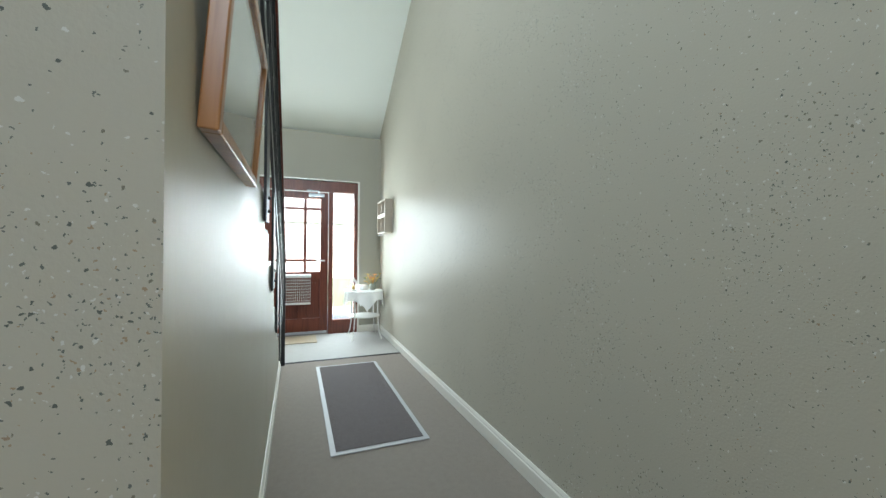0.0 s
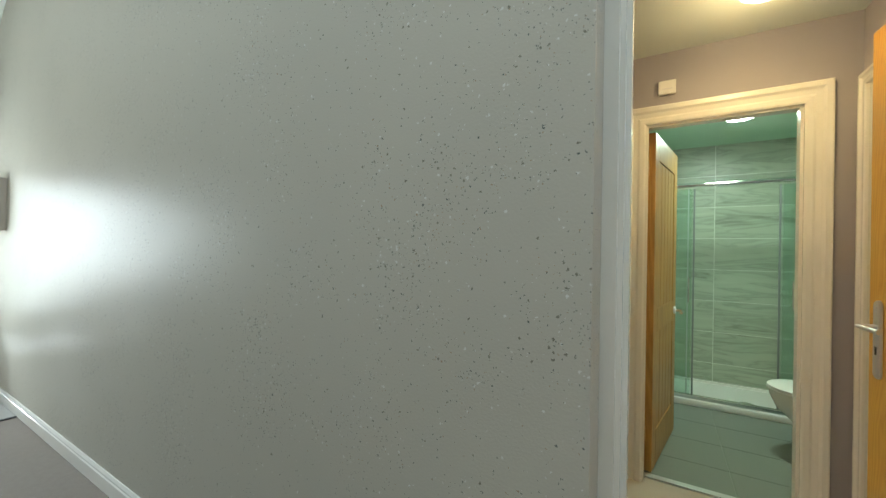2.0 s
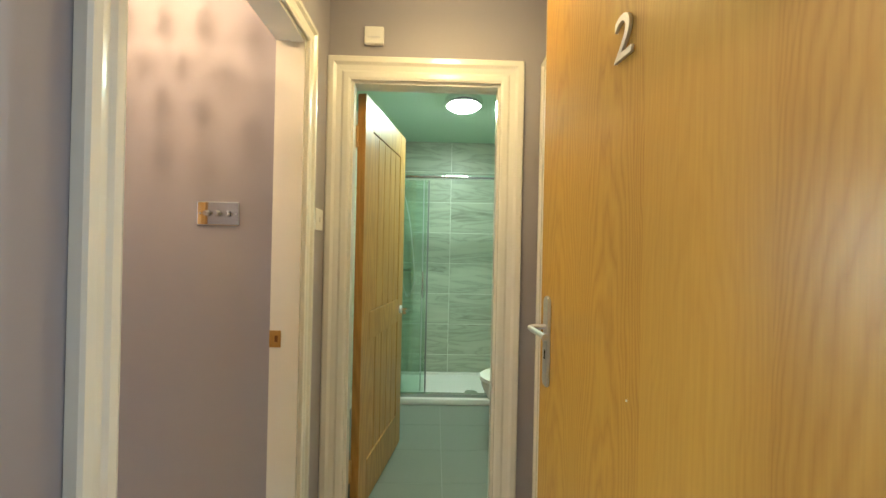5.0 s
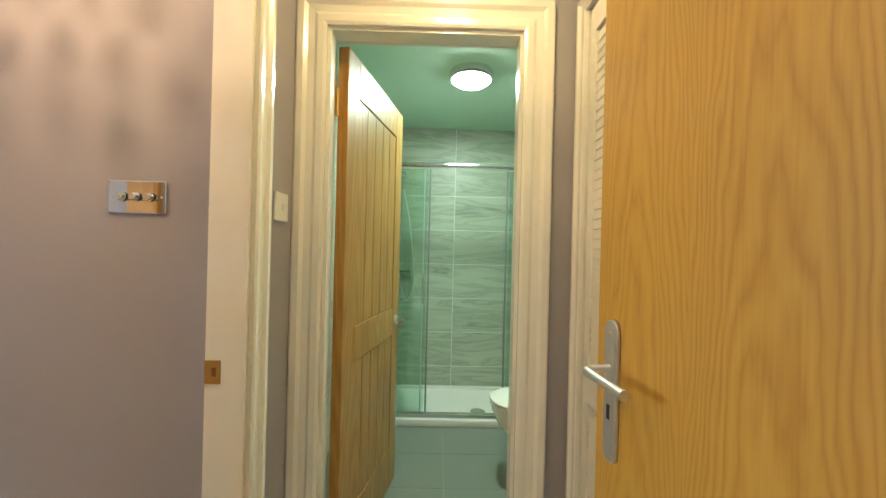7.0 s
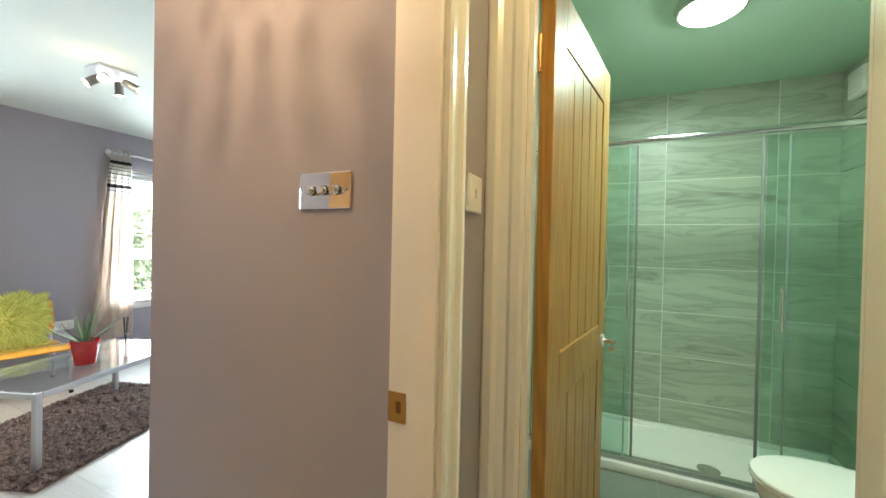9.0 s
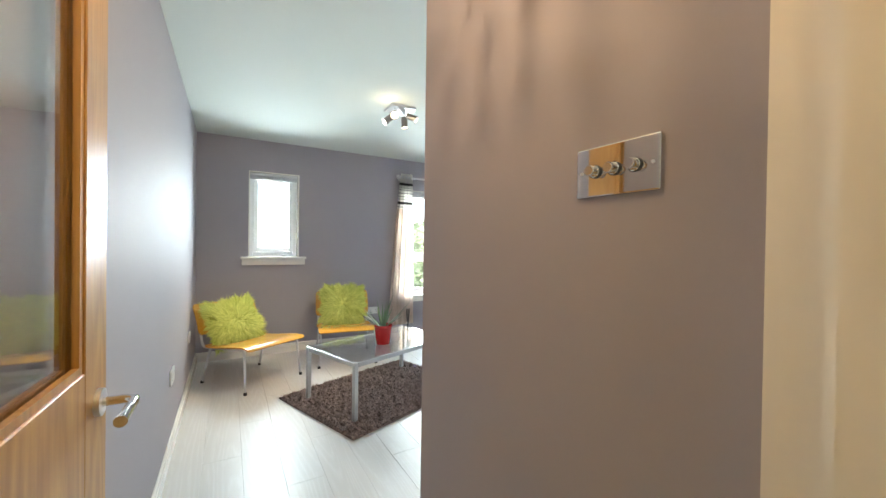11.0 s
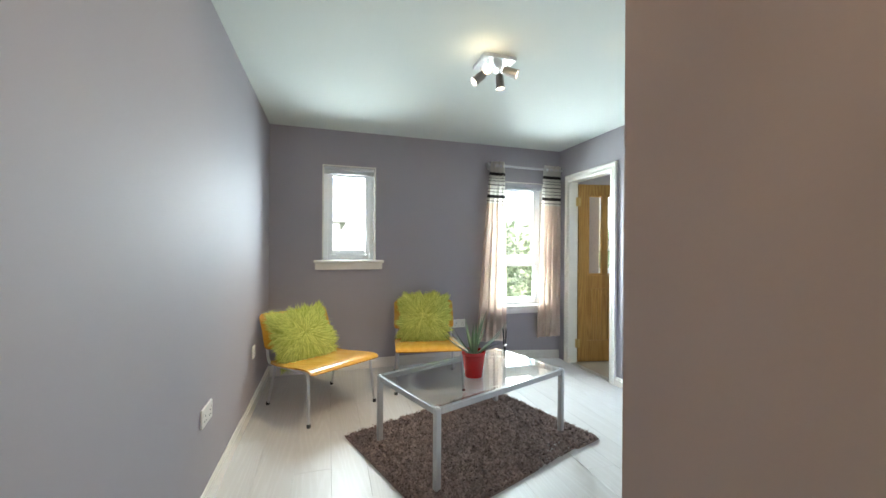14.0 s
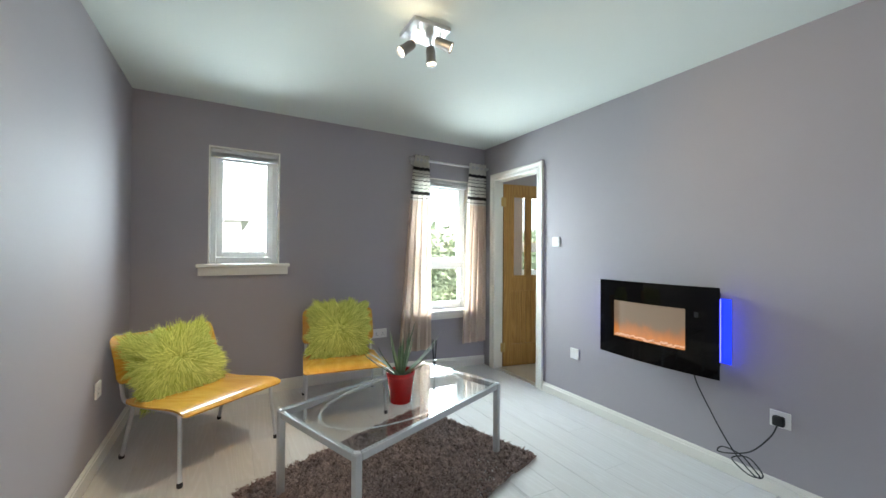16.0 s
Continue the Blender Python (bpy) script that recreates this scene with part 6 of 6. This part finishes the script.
no.inputs["Scale"].default_value, no.inputs["Distortion"].default_value = 1.0, 1.5
link(mp.outputs[0], no.inputs[0])
sub = n.new("ShaderNodeMath")
sub.operation = "SUBTRACT"
tame = n.new("ShaderNodeMath")
tame.operation = "MULTIPLY_ADD"
tame.inputs[1].default_value, tame.inputs[2].default_value = 0.5, 0.22
link(no.outputs[0], tame.inputs[0]), link(tame.outputs[0], sub.inputs[0]), link(up.outputs[0], sub.inputs[1])
ramp = n.new("ShaderNodeValToRGB")
e = ramp.color_ramp.elements
e[0].position, e[0].color = 0.0, (0.24, 0.175, 0.12, 1)
e[1].position, e[1].color = 0.38, (1.0, 0.34, 0.06, 1)
k = e.new(0.16)
k.color = (0.60, 0.21, 0.06, 1)
link(sub.outputs[0], ramp.inputs[0])
out.inputs["Base Color"].default_value, out.inputs["Roughness"].default_value = (0.25, 0.2, 0.16, 1), 0.4
link(ramp.outputs[0], out.inputs["Emission Color"])
out.inputs["Emission Strength"].default_value = 0.18
part("flame_screen", bowed([wx0 - 0.01 + (wx1 - wx0 + 0.02) * k / 12 for k in range(13)], [wz0 - 0.005, wz1 + 0.005], 0.012, t=0.002), fl, FR, "glowing orange flame effect", True)
PEB = glow("lit ember pebbles", (0.75, 0.58, 0.48), 0.10)
rnd = random.Random(3)
for k in range(34):
    x = wx0 + 0.012 + (wx1 - wx0 - 0.024) * k / 33
    bm = bmesh.new()
    bmesh.ops.create_icosphere(bm, subdivisions=1, radius=1, matrix=pose(x, bow(x) + 0.004, wz0 + rnd.uniform(0.006, 0.022), 0, 0, rnd.uniform(0, 90)) @ Matrix.Diagonal((rnd.uniform(0.008, 0.013), 0.006, rnd.uniform(0.005, 0.009), 1)))
    part("pebble", bm, PEB, FR, round_=True)
# Emissive plates stand in for the LEDs' blue light falling on the wall.
BLUE_SPILL = glow("blue light spill", (0.03, 0.10, 1.0), 0.10)
BLUE = glow("blue led strip", (0.07, 0.08, 1.0), 2.2)
for s in (-1, 1):
    part("led_strip", soft_block(s * 0.334 - 0.003, s * 0.334 + 0.003, -0.09, -0.02, 0.56, 0.93, 0.001, 1), BLUE, FR, "glowing blue side light")
    part("light_panel", soft_block(min(s * 0.331, s * 0.383), max(s * 0.331, s * 0.383), -0.004, -0.0005, 0.552, 0.932, 0.0005, 1), BLUE_SPILL, FR, "thin glowing plate standing in for blue light on the wall")
bm = bmesh.new()
block(bm, 0.262, 0.285, bow(0.27) - 0.004, bow(0.27) - 0.0015, 0.825, 0.855)
part("sensor", bm, BLACK, FR, "small dark sensor")

PX, PZ = -1.928, 0.328
SK = socket("power_socket", (PX, FIRE_Y - 0.0005, PZ), 0.088, "white single socket with a plug in it", 1)
PL = thing("plug", (PX, FIRE_Y - 0.011, PZ - 0.004), "black plug with cable to the electric fire", "plug")
part("body", soft_block(-0.025, 0.025, -0.034, 0, -0.026, 0.026, 0.010, 3), BLACK, PL, round_=True)
bm = bmesh.new()
q = lambda x, y, z: (x - PX, y - FIRE_Y + 0.011, z - PZ + 0.004)
tube(bm, smooth_path([q(PX, 3.60, PZ - 0.02), q(-1.95, 3.57, 0.24), q(-2.03, 3.57, 0.13), q(-2.13, 3.58, 0.07), q(-2.19, 3.57, 0.06), q(-2.16, 3.56, 0.10), q(-2.08, 3.57, 0.09), q(-2.02, 3.57, 0.04), q(-1.99, 3.56, 0.012), q(-2.04, 3.55, 0.010),
                      q(-2.12, 3.57, 0.05), q(-2.05, 3.59, 0.08), q(-1.98, 3.57, 0.03), q(-2.0, 3.55, 0.012), q(-2.08, 3.57, 0.06), q(-2.16, 3.59, 0.14), q(-2.26, 3.60, 0.30), q(-2.32, 3.60, 0.42), q(-2.335, 3.58, 0.535)], 8), 0.0035, 8)
part("cable", bm, BLACK, PL, "black mains cable", True)

socket("power_socket", (-2.705, LIV_Y + 0.0005, 0.443, 0, 0, 180), 0.147, "white double socket low on the long wall")
socket("power_socket", (-3.815, LIV_Y + 0.0005, 0.43, 0, 0, 180), 0.088, "white single socket behind the yellow chair", 1)
socket("power_socket", (WIN_X + 0.0005, 2.385, 0.40, 0, 0, 90), 0.147, "white double socket under the curtain")
wall_plate("blank_plate", (-3.268, FIRE_Y - 0.0005, 0.350), 0.088, 0.088, "white plastic outlet plate beside the skirting", "wall plate", 0)

# ---- ceiling spots ----
SP = thing("spot_light", (-2.865, 2.0, CEIL), "square chrome ceiling light with four spots, lit", "ceiling light")
part("plate", soft_block(-0.095, 0.095, -0.105, 0.105, -0.022, 0, 0.004), STEEL, SP)
for (x, y), (dx, dy, dz) in (((-0.055, -0.065), (-0.04, -0.74, -0.66)), ((0.055, -0.065), (0.77, -0.39, -0.51)), ((0.055, 0.065), (0.50, 0.75, -0.42)), ((-0.055, 0.065), (0.05, 0.05, -0.95))):
    d = Vector((dx, dy, dz)).normalized()
    j = Vector((x, y, -0.075))
    bm = bmesh.new()
    rod(bm, (x, y, -0.02), j, 0.006, n=10)
    arm = part("arm", bm, CHROME, SP, round_=True)
    m = Matrix.Translation(j) @ d.to_track_quat("Z", "Y").to_matrix().to_4x4()
    can = part("spot", lathe([(0.012, -0.03), (0.022, -0.028), (0.026, -0.01), (0.027, 0.05), (0.030, 0.056), (0.030, 0.064), (0.026, 0.064), (0.024, 0.055)], 24, m=m), NICKEL, SP, "satin steel spot head", True)
    lens = part("lens", lathe([(0.024, 0.0565), (0.02, 0.060), (0.0, 0.062)], 20, m=m), LAMP_HOT, can, "glowing lamp face", True)
    lens.visible_shadow = False

# kitchen ceiling rail lamp seen over its door
KR = thing("kitchen_ceiling_light", (-3.95, 4.5, CEIL), "chrome bar ceiling light in the kitchen", "ceiling light")
bm = bmesh.new()
rod(bm, (-0.35, 0, -0.06), (0.35, 0, -0.06), 0.012, n=10)
for x in (-0.2, 0.2):
    rod(bm, (x, 0, -0.06), (x, 0, 0), 0.008, n=8)
part("bar", bm, CHROME, KR)
for x in (-0.28, 0.0, 0.28):
    part("spot", lathe([(0.014, 0), (0.028, 0.02), (0.028, 0.07), (0.024, 0.07)], 18, m=pose(x, 0, -0.06, 150, 0, 0)), STEEL, KR, round_=True)

# ---- outside ----
GRASS = material("mown lawn", (0.15, 0.19, 0.09), 0.9, var=0.25, scale=3, bump=0.4, fine=60)
structure("ground", [(-400, 400, -400, 400, -0.5, -0.22)], GRASS, "mown green lawn round the building", "ground")
structure("pavement", [(-8.0, FRONT_X - 0.3, -2.2, 0.6, -0.24, -0.06)], material("concrete path", (0.42, 0.41, 0.39), 0.85, var=0.1, bump=0.3), "pale concrete path to the front door", "pavement")
LEAF = material("hedge leaves", (0.30, 0.37, 0.22), 0.6, var=0.2, scale=6)
rnd = random.Random(17)
vs, fs = [], []
for _ in range(14000):
    y = rnd.uniform(3.6, 12)
    top = 1.35 + 0.18 * math.sin(y * 1.7) + 0.1 * math.sin(y * 4.1)
    c = Vector((-8.4 + rnd.uniform(-0.45, 0.45), y, rnd.uniform(-0.2, 1) ** 1.0 * (top + 0.2)))
    a = Vector((rnd.uniform(-1, 1), rnd.uniform(-1, 1), rnd.uniform(-1, 1))).normalized() * 0.07
    b = a.cross(Vector((rnd.uniform(-1, 1), rnd.uniform(-1, 1), rnd.uniform(-1, 1)))).normalized() * 0.04
    i = len(vs)
    vs += [tuple(c - a), tuple(c + b), tuple(c + a), tuple(c - b)]
    fs.append((i, i + 1, i + 2, i + 3))
me = bpy.data.meshes.new("hedge")
me.from_pydata(vs, [], fs)
me.materials.append(LEAF)
tagged(new("hedge", me), "clipped green garden hedge beyond the windows", "hedge", kind="stuff")

HS = thing("house", (-22, -4.5, -0.22), "pale rendered neighbouring house with grey roof", "house")
REND = material("pale render", (0.62, 0.60, 0.56), 0.85, var=0.06)
part("wall", soft_block(-4, 4, -6, 6, 0, 2.6, 0.02, 1), REND, HS)
bm = bmesh.new()
prof = [(-4.1, 2.6), (4.1, 2.6), (0, 4.9)]
a = [bm.verts.new((x, -6.3, z)) for x, z in prof]
b = [bm.verts.new((x, 6.3, z)) for x, z in prof]
bm.faces.new(a), bm.faces.new(b[::-1])
for k in range(3):
    bm.faces.new((a[k], b[k], b[(k + 1) % 3], a[(k + 1) % 3]))
part("roof", bm, material("grey roof tiles", (0.34, 0.33, 0.33), 0.8, var=0.15, scale=8), HS)
for y in (-3.5, 0, 3.5):
    wn_ = part("window", soft_block(3.98, 4.05, y - 0.7, y + 0.7, 0.9, 2.1, 0.01, 1), UPVC, HS)
    part("pane", soft_block(4.051, 4.06, y - 0.6, y + 0.6, 1.0, 2.0, 0.002, 1), SILVER, wn_)


# ---- laid pieces: boards and tiles ----
def piece_mesh(name, w, d, h, r, mat):
    """A slab with its base at z = 0 and slightly eased top edges."""
    bm = bmesh.new()
    block(bm, -w / 2, w / 2, -d / 2, d / 2, 0, h)
    bmesh.ops.bevel(bm, geom=[e for e in bm.edges if all(v.co.z > h / 2 for v in e.verts)], offset=r, segments=1, affect="EDGES")
    return mesh_of(name, bm, mat)


def lay(name, me, parent, m):
    ob = new(name, me)
    ob.parent, ob.matrix_basis = parent, m
    return ob


FL = thing("floor_living", (0, 0, -0.0118), "pale grey laminate boards on the living room floor", "floor", kind="structure")
PW, PLEN = 0.192, 1.28
cache = {}
y, row = LIV_Y - 0.02, 0
while y < FIRE_Y + 0.02:
    right = -0.13 if y < DIM_Y else -1.04
    x = WIN_X - 0.02 - (row * 0.43) % PLEN
    while x < right:
        a, b = max(x, WIN_X - 0.02), min(x + PLEN, right)
        if b - a > 0.03:
            key = round(b - a, 3)
            if key not in cache:
                cache[key] = piece_mesh("board", key - 0.0006, PW - 0.0006, 0.0118, 0.0007, LAMINATE)
            lay("board", cache[key], FL, pose((a + b) / 2, y + PW / 2, level(y + PW / 2), -math.degrees(math.atan(DIP)) if y + 0.01 > DIP_Y else 0))
        x += PLEN
    y += PW
    row += 1

TF = thing("floor_bathroom", (0, 0, -0.0115), "grey ceramic floor tiles in the bathroom", "floor", kind="structure")
ft = piece_mesh("tile", 0.597, 0.328, 0.0115, 0.0012, FLOOR_TILE)
for i in range(4):
    for j in range(6):
        cx, cy = 0.455 - 0.9 + 0.6 * i, 2.603 - 0.165 - 0.99 + 0.331 * j + 0.0
        if cy > BATH_Y + 0.02 and -0.6 < cx < 1.7:
            lay("tile", ft, TF, pose(cx, cy + 0.0, 0))
structure("floor_bathroom_grout", [(-0.25, 1.433, BATH_Y + 0.05, FIRE_Y, -0.0115, -0.0018)], material("grey floor grout", (0.30, 0.33, 0.30), 0.8), "grout under the bathroom floor tiles", "floor")

TB = thing("wall_tiles_back", (0, FIRE_Y, 0), "stone-print ceramic tiles on the shower wall", "wall tiles", kind="structure")
wt = piece_mesh("tile", 0.5955, 0.2955, 0.012, 0.0015, TILE)
for i in range(-2, 3):
    for j in range(8):
        cx, cz = 0.534 + 0.3 + 0.6 * i, 0.218 - 0.15 + 0.30 * j
        lay("tile", wt, TB, pose(cx, -0.0035, cz, 90, 0, 0))
structure("wall_grout_back", [(-0.25, 1.433, FIRE_Y - 0.0135, FIRE_Y - 0.0005, 0, 2.312)], GROUT, "grout behind the shower wall tiles")
for nm, x, rz in (("wall_tiles_right", 1.433, -90), ("wall_tiles_left", -0.25, 90)):
    TS = thing(nm, (x, FIRE_Y - 0.015, 0, 0, 0, rz), "stone-print ceramic tiles on the bathroom side wall", "wall tiles", kind="structure")
    for i in range(3):
        for j in range(8):
            s = 1 if rz < 0 else -1
            cx, cz = s * (0.3 + 0.6 * i), 0.218 - 0.15 + 0.30 * j
            lay("tile", wt, TS, pose(cx, 0.0, cz, 90, 0, 0))
